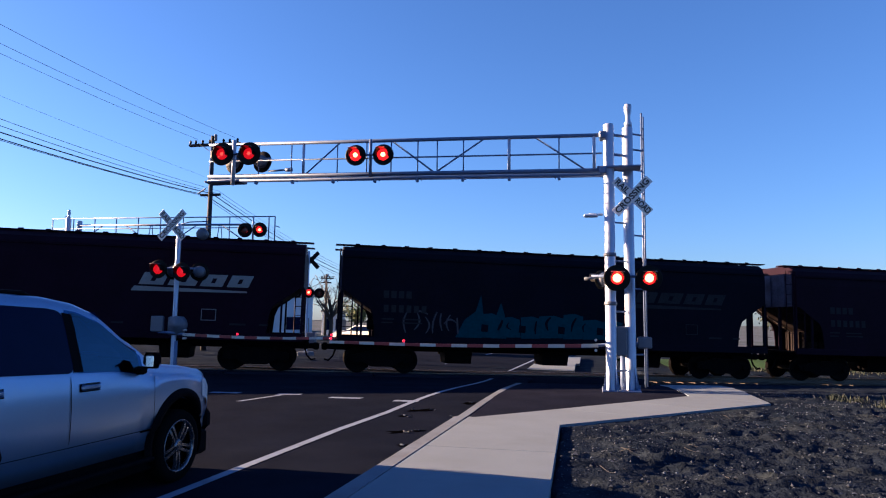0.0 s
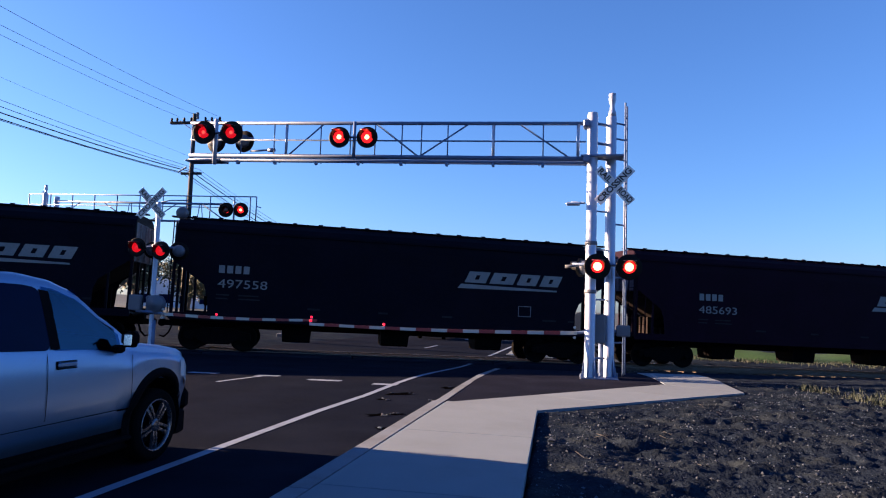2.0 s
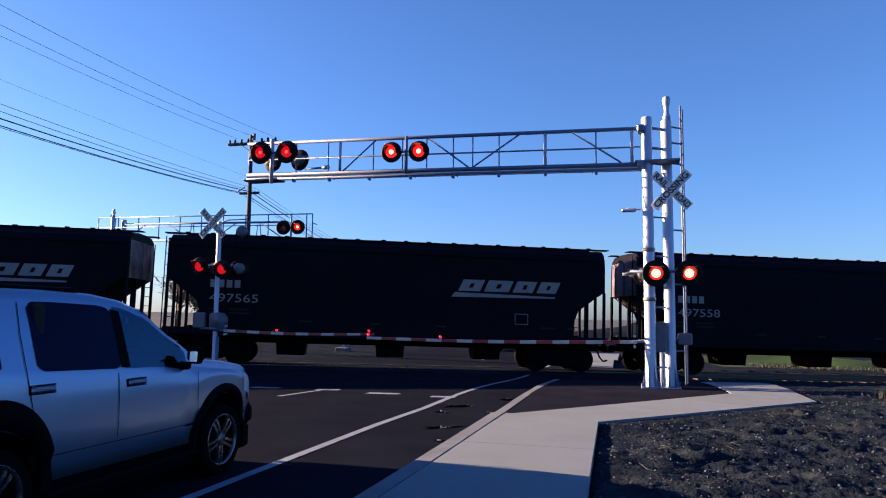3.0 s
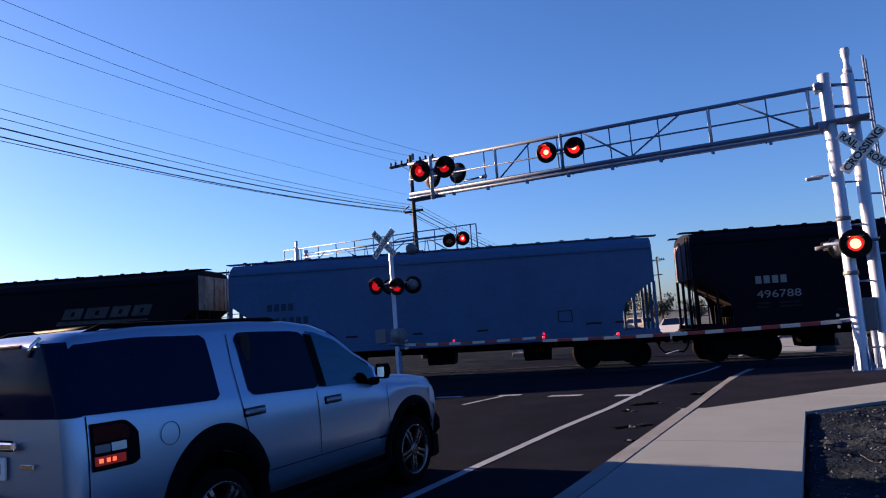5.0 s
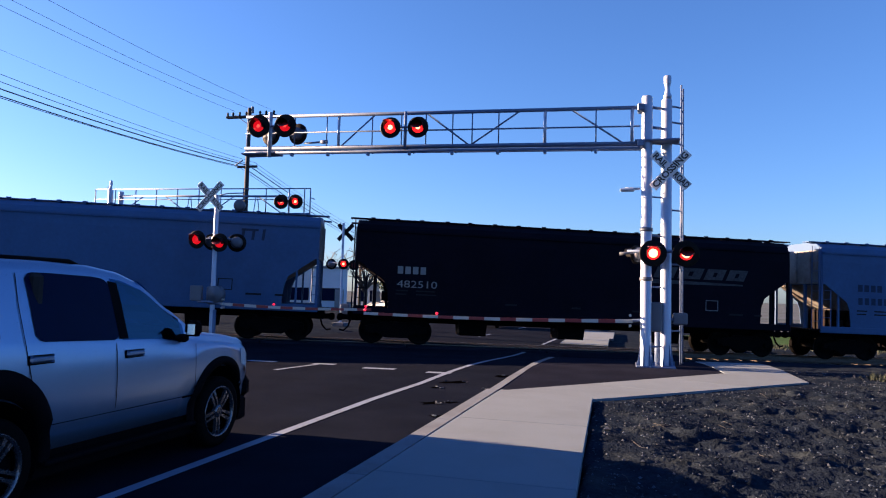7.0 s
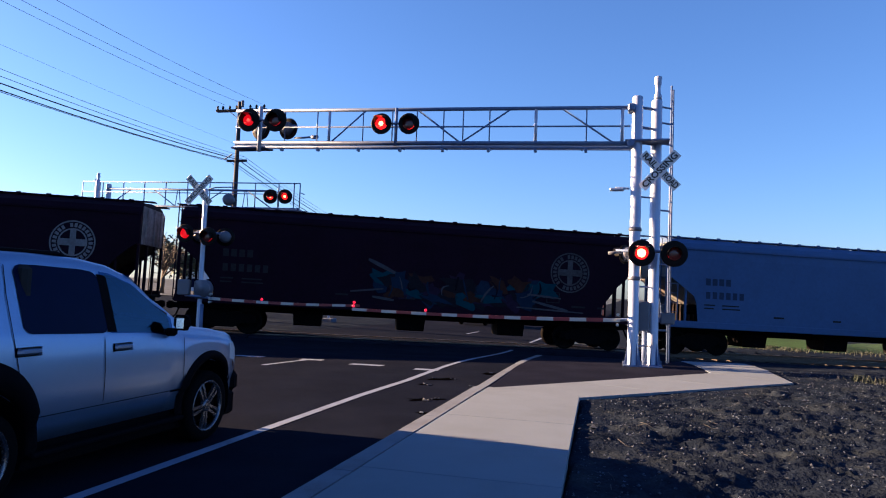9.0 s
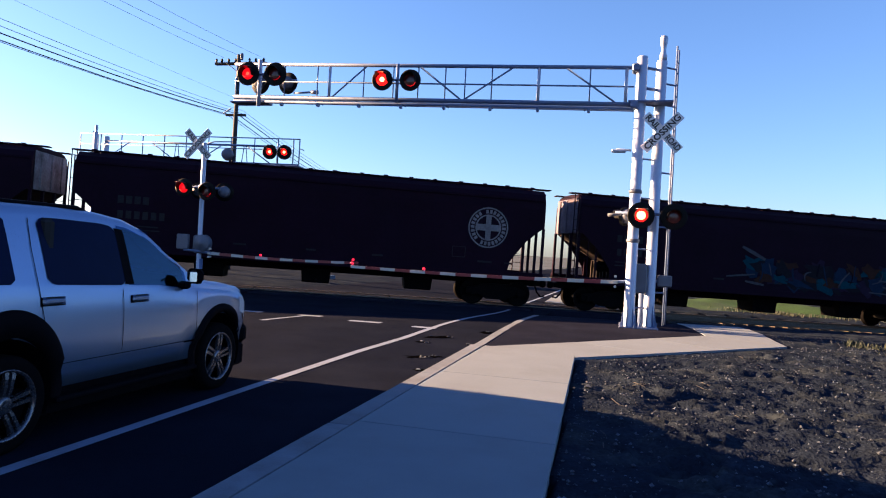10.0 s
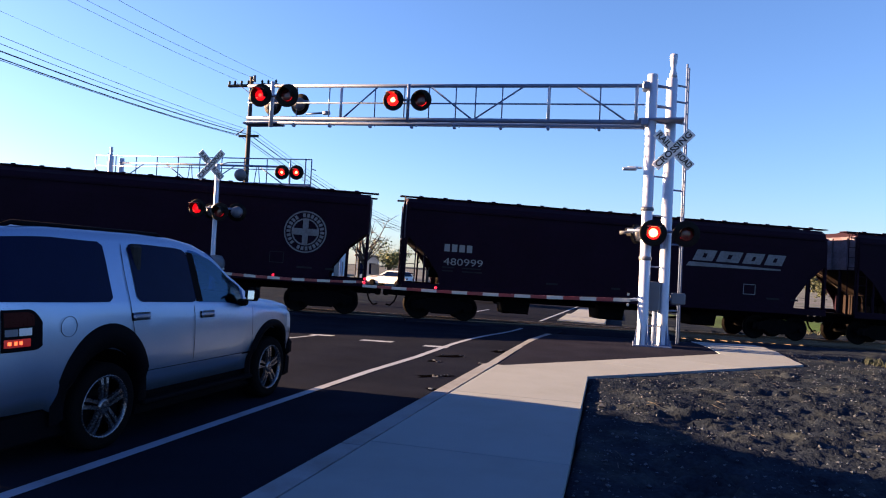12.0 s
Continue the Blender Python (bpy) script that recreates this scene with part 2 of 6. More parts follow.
# ---- shapes ----
class Geo:
    """Vertices and faces of one part."""

    def __init__(self):
        self.v, self.f, self.s = [], [], []

    def add(self, verts, faces, smooth=False, m=None):
        k = len(self.v)
        self.v += [tuple(m @ Vector(p)) for p in verts] if m else [tuple(p) for p in verts]
        self.f += [tuple(k + i for i in q) for q in faces]
        self.s += [smooth] * len(faces)
        return self

    def box(self, c, size, m=None, c2=0.0):
        """A box of that centre and size; c2 cuts its edges."""
        hx, hy, hz = (a / 2 for a in size)
        x, y, z = c
        if c2 <= 0:
            vs = [(x + i * hx, y + j * hy, z + k * hz) for k in (-1, 1) for j in (-1, 1) for i in (-1, 1)]
            return self.add(vs, [(0, 2, 3, 1), (4, 5, 7, 6), (0, 1, 5, 4), (2, 6, 7, 3), (0, 4, 6, 2), (1, 3, 7, 5)], False, m)
        b = min(c2, hx * 0.9, hy * 0.9, hz * 0.9)
        rings = []
        for zz, ins in ((-hz, b), (-hz + b, 0), (hz - b, 0), (hz, b)):
            ax, ay = hx - ins, hy - ins
            cut = b
            rings.append([(x + px, y + py, z + zz) for px, py in ((ax - cut, -ay), (ax, -ay + cut), (ax, ay - cut), (ax - cut, ay), (-ax + cut, ay), (-ax, ay - cut), (-ax, -ay + cut), (-ax + cut, -ay))])
        return self.loft(rings, True, True, False, m)

    def loft(self, rings, closed=True, caps=True, smooth=True, m=None):
        n = len(rings[0])
        vs = [p for r in rings for p in r]
        fs = []
        for a in range(len(rings) - 1):
            for i in range(n if closed else n - 1):
                j = (i + 1) % n
                fs.append((a * n + i, a * n + j, (a + 1) * n + j, (a + 1) * n + i))
        self.add(vs, fs, smooth, m)
        if caps:
            k = len(self.v) - len(vs)
            self.f += [tuple(k + i for i in reversed(range(n))), tuple(k + (len(rings) - 1) * n + i for i in range(n))]
            self.s += [False, False]
        return self

    def tube(self, p0, p1, r, n=10, r2=None, caps=True):
        p0, p1 = Vector(p0), Vector(p1)
        q = (p1 - p0).to_track_quat("Z", "Y").to_matrix()
        r2 = r if r2 is None else r2
        ring = [(math.cos(2 * math.pi * i / n), math.sin(2 * math.pi * i / n)) for i in range(n)]
        return self.loft([[p0 + q @ Vector((a * r, b * r, 0)) for a, b in ring], [p1 + q @ Vector((a * r2, b * r2, 0)) for a, b in ring]], True, caps, n > 6)

    def path(self, pts, r, n=6):
        """A round bar along a line of points; r may be a list."""
        rings = []
        for i, p in enumerate(pts):
            d = Vector(pts[min(i + 1, len(pts) - 1)]) - Vector(pts[max(i - 1, 0)])
            q = d.to_track_quat("Z", "Y").to_matrix()
            rr = r[i] if isinstance(r, (list, tuple)) else r
            rings.append([Vector(p) + q @ Vector((math.cos(2 * math.pi * k / n) * rr, math.sin(2 * math.pi * k / n) * rr, 0)) for k in range(n)])
        return self.loft(rings, True, True, True)

    def lathe(self, prof, n=24, m=None, smooth=True, caps=True):
        """Turns (radius, height) pairs round z."""
        return self.loft([[(r * math.cos(2 * math.pi * i / n), r * math.sin(2 * math.pi * i / n), z) for i in range(n)] for r, z in prof], True, caps, smooth, m)

    def prism(self, poly, z0, z1, m=None):
        n = len(poly)
        vs = [(x, y, z0) for x, y in poly] + [(x, y, z1) for x, y in poly]
        fs = [tuple(reversed(range(n))), tuple(range(n, 2 * n))] + [(i, (i + 1) % n, n + (i + 1) % n, n + i) for i in range(n)]
        return self.add(vs, fs, False, m)


def part(name, geo, material, parent=None, label="", m=None):
    """Links the shape as one mesh object, under its thing if one is given."""
    me = bpy.data.meshes.new(name)
    me.from_pydata(geo.v, [], geo.f)
    me.polygons.foreach_set("use_smooth", geo.s)
    me.materials.append(material)
    me.update()
    ob = new(name, me)
    if parent:
        ob.parent = parent
    if m:
        ob.matrix_basis = m
    if label:
        ob["label"] = label
    return ob


def share(name, ob, parent, m):
    """Another object on the mesh of ob."""
    o = new(name, ob.data)
    o.parent, o.matrix_basis = parent, m
    return o


def thing(name, label, category, group="", kind="", m=None):
    ob = new(name)
    if m:
        ob.matrix_basis = m
    return tagged(ob, label, category, group, kind)


def words(name, text, size, material, parent, m, width=None, depth=0.004, bold=0.0):
    """Lettering in the built-in font as a flat mesh; lies in its xy plane, centred."""
    cu = bpy.data.curves.new(name, "FONT")
    cu.body, cu.size, cu.align_x, cu.align_y, cu.extrude = text, size, "CENTER", "CENTER", depth
    cu.resolution_u, cu.offset = 3, bold
    tmp = bpy.data.objects.new(name, cu)
    me = bpy.data.meshes.new_from_object(tmp)
    bpy.data.objects.remove(tmp)
    if width:
        xs = [v.co.x for v in me.vertices]
        k = width / (max(xs) - min(xs))
        for v in me.vertices:
            v.co.x *= k
    me.materials.clear()
    me.materials.append(material)
    ob = new(name, me)
    ob.parent, ob.matrix_basis = parent, m
    return ob


def lerp_table(tab, v):
    for (a, p), (b, q) in zip(tab, tab[1:]):
        if v <= b:
            k = min(1, max(0, (v - a) / (b - a)))
            k = k * k * (3 - 2 * k) * 0.35 + k * 0.65
            return p + (q - p) * k
    return tab[-1][1]


# ---- the lie of the land ----
TA = radians(22.5)                                   # the track's heading from +x
U, N = Vector((math.cos(TA), math.sin(TA), 0)), Vector((-math.sin(TA), math.cos(TA), 0))
GRADE = -0.0193
TRACK_Q = 27.25                                      # the track's distance from the origin


def smooth01(a, b, x):
    k = min(1, max(0, (x - a) / (b - a)))
    return k * k * (3 - 2 * k)


def gz(x, y):
    """Height of the made ground: level by the camera, falling gently to the rails."""
    s, q = x * U.x + y * U.y, x * N.x + y * N.y
    s = max(-230, min(230, s))
    return smooth01(15.5, 25.5, q) * (-0.2 + GRADE * s)


def walk_right(y):
    return -0.46 - 0.26 * (y - 5.07) / 6.79


def in_poly(x, y, poly):
    ins = False
    for i in range(len(poly)):
        (x0, y0), (x1, y1) = poly[i - 1], poly[i]
        if (y0 > y) != (y1 > y) and x < x0 + (y - y0) * (x1 - x0) / (y1 - y0):
            ins = not ins
    return ins


def clods(x, y):
    """Relief of the turned dirt: low swells, clods and a few wheel ruts."""
    v = noise.fractal(Vector((x * 0.7, y * 0.7, 0.3)), 0.9, 2.1, 2) * 0.08
    lump = max(0, 0.35 + noise.noise(Vector((x * 0.9, y * 1.3, 7.0))))
    v += 0.14 * lump * max(0, noise.noise(Vector((x * 2.6 + y, y * 4.6, 5.0))) - 0.05) + 0.12 * lump * noise.noise(Vector((x * 6.3, y * 7.9, 1.0)))
    v += 0.06 * noise.noise(Vector((x * 10.5, y * 12.5, 3.0))) + 0.02 * noise.noise(Vector((x * 3.0 + y * 2.0, y * 22.0, 8.0)))
    rut = math.sin((x * 0.75 + y * 0.66) * 3.1 + 1.5 * noise.noise(Vector((x * 0.4, y * 0.4, 9))))
    return v - 0.03 * max(0, rut - 0.75) * 4


PAVED = [(-13.4, -45), (-0.1, -45), (-0.46, 5.07), (-0.72, 11.8), (3.46, 16.4), (3.4, 21.1), (1.9, 23.5), (0.8, 60), (-0.5, 170), (-13.4, 170)]


def build_ground():
    xs = sorted(set([-1500, -700, -350, -200, -130, -90, -60, -45, -35, -28, -22, -18, -15] + [round(-14 + i, 2) for i in range(13)] + [round(-1 + 0.075 * i, 3) for i in range(150)] + [10.4, 10.8, 11.3, 12] + [13, 14.5, 16, 18, 21, 25, 30, 38, 50, 70, 100, 150, 250, 500, 1500]))
    ys = sorted(set([-800, -300, -120, -60, -30, -15, -6, -3, 0, 1.5, 2.2, 2.6, 3.0] + [round(3.4 + 0.075 * i, 3) for i in range(175)] + [round(16.65 + 0.15 * i, 2) for i in range(18)] + [19.4 + 0.2 * i for i in range(20)] + [23.5 + 0.5 * i for i in range(52)] + [50, 53, 57, 62, 70, 80, 95, 115, 140, 180, 240, 330, 480, 800, 1500, 3500]))
    vs, fs = [], []
    for y in ys:
        for x in xs:
            z = gz(x, y)
            paved = in_poly(x, y, PAVED)
            q = x * N.x + y * N.y
            if paved:
                z -= 0.16
            elif -2 < x < 16 and 1 < y < 26:
                far = x - walk_right(y) if y < 11.86 else (((x + 0.72) * 4.54 - (y - 11.86) * 4.18) / 6.17 if y < 16.4 else x - 3.46)
                edge = min(1, max(0.04, far / 0.9))
                z += edge * smooth01(1.6, 4.2, y) * (1 - 0.55 * smooth01(15.6, 16.8, y)) * clods(x, y) - 0.002
            else:
                z += noise.noise(Vector((x * 0.25, y * 0.25, 4.0))) * 0.06 - 0.05
            if 24.85 < q < 29.65:
                z = gz(x, y) - 0.42
            vs.append((x, y, z))
    nx = len(xs)
    for j in range(len(ys) - 1):
        for i in range(nx - 1):
            a = j * nx + i
            fs.append((a, a + 1, a + nx + 1, a + nx))
    g = Geo().add(vs, fs, True)
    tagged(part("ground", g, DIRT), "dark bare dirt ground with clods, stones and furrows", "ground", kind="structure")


def sheet(poly_cols, zoff):
    """A surface over rows of (x, y) points that follows the land."""
    n = len(poly_cols[0])
    g = Geo()
    vs = [(x, y, gz(x, y) + zoff) for row in poly_cols for x, y in row]
    fs = [(r * n + i, r * n + i + 1, (r + 1) * n + i + 1, (r + 1) * n + i) for r in range(len(poly_cols) - 1) for i in range(n - 1)]
    return g.add(vs, fs, True)


def build_road():
    ys = [-45, -30, -20, -12, -6] + [0.8 * i for i in range(75)] + [62, 66, 72, 80, 95, 120, 170]
    rows = [[(-13.3 + (10.72) * i / 16, y) for i in range(17)] for y in ys]
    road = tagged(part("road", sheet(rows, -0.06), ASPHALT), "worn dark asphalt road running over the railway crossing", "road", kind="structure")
    line = [(-4.28, -8), (-4.24, 4.0), (-4.23, 7.7), (-4.2, 10.9), (-4.1, 13.1), (-4.1, 17.5), (-4.06, 22), (-4.05, 30), (-4.0, 60), (-4, 120)]
    fine = []
    for (x0, y0), (x1, y1) in zip(line, line[1:]):
        k = max(1, int((y1 - y0) / 0.8))
        fine += [(x0 + (x1 - x0) * i / k, y0 + (y1 - y0) * i / k) for i in range(k)]
    part("edge_line", sheet([[(x - 0.065, y), (x + 0.065, y)] for x, y in fine], -0.054), ROAD_PAINT, road)
    # broken stop bar and the worn lane line that meets it
    for x0, x1, y0, y1 in ((-9.35, -8.6, 15.6, 15.62), (-7.62, -7.05, 15.66, 15.72), (-6.14, -5.38, 15.26, 15.32), (-4.55, -4.0, 15.08, 15.12), (-11.0, -10.3, 15.75, 15.78)):
        part("stop_bar_dash", sheet([[(x0 + (x1 - x0) * i / 4, y0 - 0.14 + (y1 - y0) * i / 4) for i in range(5)], [(x0 + (x1 - x0) * i / 4, y0 + 0.14 + (y1 - y0) * i / 4) for i in range(5)]], -0.054), ROAD_PAINT, road)
    part("lane_line", sheet([[(-7.72 + 0.03 * i, 13.9 + 0.2 * i), (-7.6 + 0.03 * i, 13.9 + 0.2 * i)] for i in range(9)], -0.054), ROAD_PAINT, road)
    for y0 in (34, 46, 58, 70):
        part("lane_line", sheet([[(-7.7, y0 + 0.6 * i), (-7.58, y0 + 0.6 * i)] for i in range(6)], -0.054), ROAD_PAINT, road)
    # broken patches of asphalt beside the kerb
    random.seed(4)
    for cx, cy, w in ((-3.59, 12.7, 0.17), (-3.5, 13.66, 0.25), (-3.21, 10.9, 0.19), (-2.96, 11.08, 0.13), (-2.86, 15.1, 0.22), (-2.75, 9.8, 0.12), (-2.66, 12.9, 0.14)):
        pts = []
        for a in range(16):
            k = random.uniform(0.35, 1.25)
            pts.append((cx + w * k * math.cos(a * math.pi / 8) + 0.5 * w * k * math.sin(a * math.pi / 8), cy + 1.1 * w * k * math.sin(a * math.pi / 8)))
        g = Geo().add([(x, y, gz(x, y) - 0.0555) for x, y in pts] + [(cx, cy, gz(cx, cy) - 0.057)], [(k, (k + 1) % 16, 16) for k in range(16)])
        part("pothole", g, TAR, road, "dark broken patch in the asphalt")
        for _ in range(3):
            a, s = random.uniform(0, 6.28), random.uniform(0.015, 0.04)
            g = Geo().box((0, 0, 0), (s * 2.2, s, 0.022), pose(cx + w * 0.9 * math.cos(a), cy + w * 0.5 * math.sin(a), gz(cx, cy) - 0.045, random.uniform(-20, 20), 0, random.uniform(0, 180)), c2=0.008)
            part("asphalt_lump", g, STONE, road)
    # open joint along the kerb's foot
    left, right = [], []
    for k in range(40):
        y = 4.0 + 0.25 * k
        w = 0.022 + 0.06 * abs(noise.noise(Vector((y * 1.7, 0, 3))))
        left.append((-2.585 - w - 0.02 * noise.noise(Vector((y * 0.9, 1, 2))), y))
        right.append((-2.55, y))
    part("gutter_joint", sheet([[a, b] for a, b in zip(left, right)], -0.0535), TAR, road, "dark open joint at the foot of the kerb")


def slab(parent, quad, top, thick=0.12, material=None, name="slab"):
    g = Geo()
    cx, cy = sum(p[0] for p in quad) / 4, sum(p[1] for p in quad) / 4
    ins = [(x + (cx - x) * 0.008, y + (cy - y) * 0.008) for x, y in quad]
    lo = [(x, y, gz(x, y) + top - thick) for x, y in quad]
    md = [(x, y, gz(x, y) + top - 0.008) for x, y in quad]
    hi = [(x, y, gz(x, y) + top) for x, y in ins]
    g.loft([lo, md, hi], True, True, False)
    return part(name, g, material or CONCRETE, parent)


def build_pavement():
    pav = thing("pavement", "pale concrete footpath of cast slabs bending towards the crossing", "pavement", kind="structure")
    y = -9.0
    gap = 0.005
    ends = [-9.0, -6.0, -3.0, 0.2, 3.2, 6.2, 9.25, 12.0]
    for y0, y1 in zip(ends, ends[1:]):
        yr = min(y1, 11.86)
        yl = 12.26 if y1 == 12.0 else y1
        slab(pav, [(-2.355, y0 + gap), (walk_right(y0), y0 + gap), (walk_right(yr), yr - gap), (-2.355 if y1 < 12 else -2.33, yl - gap)], 0.05)
    lft = [(-2.33, 12.26), (-0.9, 14.0), (0.5, 15.72), (1.92, 17.47)]
    rgt = [(-0.72, 11.86), (0.68, 13.38), (2.07, 14.9), (3.46, 16.4)]
    for i in range(3):
        slab(pav, [lft[i], rgt[i], rgt[i + 1], lft[i + 1]], 0.03)
    for y0, y1, xa, xb in ((17.47, 19.0, 1.92, 1.84), (19.02, 20.8, 1.84, 1.75), (20.82, 22.6, 1.75, 1.65)):
        slab(pav, [(xa, y0), (3.46, y0 - 1.06 if y0 < 18 else y0), (3.42, y1), (xb, y1)], 0.03)
    for y0, y1 in ((31.7, 38.5), (38.505, 47)):
        slab(pav, [(-3.4, y0), (-1.3, y0), (-1.5, y1), (-3.6, y1)], 0.0)
    kerb = thing("kerb", "worn concrete kerb between the road and the footpath", "kerb", kind="structure")
    ks = [-9, -6, -3, 0, 3, 6, 9, 12.2]
    for y0, y1 in zip(ks, ks[1:]):
        slab(kerb, [(-2.56, y0 + gap), (-2.361, y0 + gap), (-2.361, y1 - gap), (-2.56, y1 - gap)], 0.055, 0.2, CURB, "kerb_stone")
    for y0, y1 in ((12.22, 15), (15.02, 18), (18.02, 22)):
        slab(kerb, [(-2.565 - 0.011 * (y0 - 12.2), y0), (-2.40 - 0.011 * (y0 - 12.2), y0), (-2.40 - 0.011 * (y1 - 12.2), y1), (-2.565 - 0.011 * (y1 - 12.2), y1)], 0.02, 0.12, CURB, "kerb_stone")
    rows = []
    for i in range(15):
        y = 12.25 + i * 0.72
        xr = (-2.33 + (y - 12.26) * 4.25 / 5.21 if y < 17.47 else 1.92 - (y - 17.47) * 0.05) + 0.3
        rows.append([(-2.42 - 0.007 * i + (xr + 2.42) * j / 6, y) for j in range(7)])
    tagged(part("asphalt_pad", sheet(rows, 0.012), PAD_ASPHALT), "brownish asphalt apron round the signal mast", "apron", kind="structure")


def build_track():
    """Rails, ties, ballast and the crossing panels."""
    def tp(s, q, z):
        p = U * s + N * q
        return (p.x, p.y, -0.2 + GRADE * s + z)
    tr = thing("railway_track", "steel rails on ties in grey ballast", "railway", kind="structure")
    for off in (-0.75, 0.75):
        g = Geo()
        prof = [(-0.07, -0.17), (0.07, -0.17), (0.07, -0.155), (0.012, -0.13), (0.012, -0.045), (0.036, -0.035), (0.036, 0.0), (-0.036, 0.0), (-0.036, -0.035), (-0.012, -0.045), (-0.012, -0.13), (-0.07, -0.155)]
        g.loft([[tp(s, TRACK_Q + off + a, b + 0.03) for a, b in prof] for s in range(-220, 221, 20)], True, True, False)
        part("rail", g, RAIL_STEEL, tr)
    tie = Geo().box((0, 0, 0), (0.23, 2.6, 0.2), c2=0.015)
    first = None
    for i in range(150):
        s = -34 + i * 0.55
        m = Matrix.Translation(tp(s, TRACK_Q, -0.25)) @ Matrix.Rotation(TA, 4, "Z")
        if first is None:
            first = part("tie", tie, TIE_WOOD, tr, m=m)
        else:
            share("tie", first, tr, m)
    prof = [(-3.6, -0.5), (-2.4, -0.3), (-1.6, -0.2), (1.6, -0.2), (2.4, -0.3), (3.6, -0.5)]
    g = Geo()
    for s0, s1 in ((-220, -9), (13.0, 220)):
        st = [s0 + (s1 - s0) * i / 60 for i in range(61)]
        g.loft([[tp(s, TRACK_Q + a, b + 0.02 * noise.noise(Vector((s * 3, a * 3, 0)))) for a, b in prof] for s in st], False, False, True)
    part("ballast_bed", g, BALLAST, tr)
    for off, w in ((-1.35, 1.0), (0, 1.28), (1.35, 1.0)):
        for k in range(4):
            s0 = -8.6 + k * 5.2
            slab_q = [tp(s0 + 0.02, TRACK_Q + off - w / 2, 0.0), tp(s0 + 5.16, TRACK_Q + off - w / 2, 0.0), tp(s0 + 5.16, TRACK_Q + off + w / 2, 0.0), tp(s0 + 0.02, TRACK_Q + off + w / 2, 0.0)]
            g = Geo().loft([[(x, y, z - 0.2) for x, y, z in slab_q], [(x, y, z + 0.005) for x, y, z in slab_q]], True, True, False)
            part("crossing_panel", g, PAD_ASPHALT, tr)


def build_stones():
    random.seed(11)
    g = Geo()
    for i in range(16000):
        x = random.uniform(-0.9, 11.5)
        y = random.uniform(3.0, 19.5)
        if in_poly(x, y, PAVED) or x < walk_right(min(y, 11.8)) + 0.03:
            continue
        r = 0.006 + 0.022 * random.random() ** 3.5 + (0.03 if random.random() < 0.003 else 0)
        far = x - walk_right(y) if y < 11.86 else (((x + 0.72) * 4.54 - (y - 11.86) * 4.18) / 6.17 if y < 16.4 else x - 3.46)
        z = gz(x, y) + min(1, max(0.04, far / 0.9)) * clods(x, y) - 0.002
        a = random.uniform(0, 6.28)
        vs = []
        for k, (dx, dy, dz) in enumerate(((1, 0, 0), (0, 1, 0), (-1, 0, 0), (0, -1, 0), (0, 0, 1), (0, 0, -1))):
            s = r * random.uniform(0.6, 1.3)
            vs.append((x + s * (dx * math.cos(a) - dy * math.sin(a)), y + s * (dx * math.sin(a) + dy * math.cos(a)), z + 0.4 * r + s * dz * 0.7))
        g.add(vs, [(0, 1, 4), (1, 2, 4), (2, 3, 4), (3, 0, 4), (1, 0, 5), (2, 1, 5), (3, 2, 5), (0, 3, 5)])
    tagged(part("stones", g, STONE), "small pale stones and clods strewn over the dirt", "stones", kind="stuff")
    g = Geo()
    for i in range(80):
        x, y = random.uniform(-0.3, 10.5), random.uniform(5.0, 16.0)
        if in_poly(x, y, PAVED) or x < walk_right(min(y, 11.8)) + 0.1:
            continue
        a, l = random.gauss(-0.7, 0.5), random.uniform(0.08, 0.45)
        pts = []
        for k in (-0.5, 0.0, 0.5):
            px, py = x + l * k * math.cos(a), y + l * k * math.sin(a) + random.uniform(-0.01, 0.01)
            pts.append((px, py, gz(px, py) + clods(px, py) + random.uniform(-0.015, 0.02)))
        g.path(pts, random.uniform(0.003, 0.006), 4)
    tagged(part("twigs", g, TWIG), "pale dry twigs and straw strewn over the dirt", "twigs", kind="stuff")
    # ballast stones by the nearer rail
    g = Geo()
    for i in range(2600):
        s, q = random.uniform(-14, 40), random.uniform(23.6, 25.95)
        p = U * s + N * q
        if in_poly(p.x, p.y, PAVED):
            continue
        r = random.uniform(0.025, 0.06)
        z = gz(p.x, p.y) - 0.05 - 0.12 * smooth01(23.6, 24.8, q)
        vs = [(p.x + random.uniform(0.6, 1.2) * r * dx, p.y + random.uniform(0.6, 1.2) * r * dy, z + r * dz) for dx, dy, dz in ((1, 0, 0), (0, 1, 0), (-1, 0, 0), (0, -1, 0), (0, 0, 1), (0, 0, -1))]
        g.add(vs, [(0, 1, 4), (1, 2, 4), (2, 3, 4), (3, 0, 4), (1, 0, 5), (2, 1, 5), (3, 2, 5), (0, 3, 5)])
    tagged(part("ballast_stones", g, BALLAST), "grey crushed ballast stones along the rails", "ballast", kind="stuff")


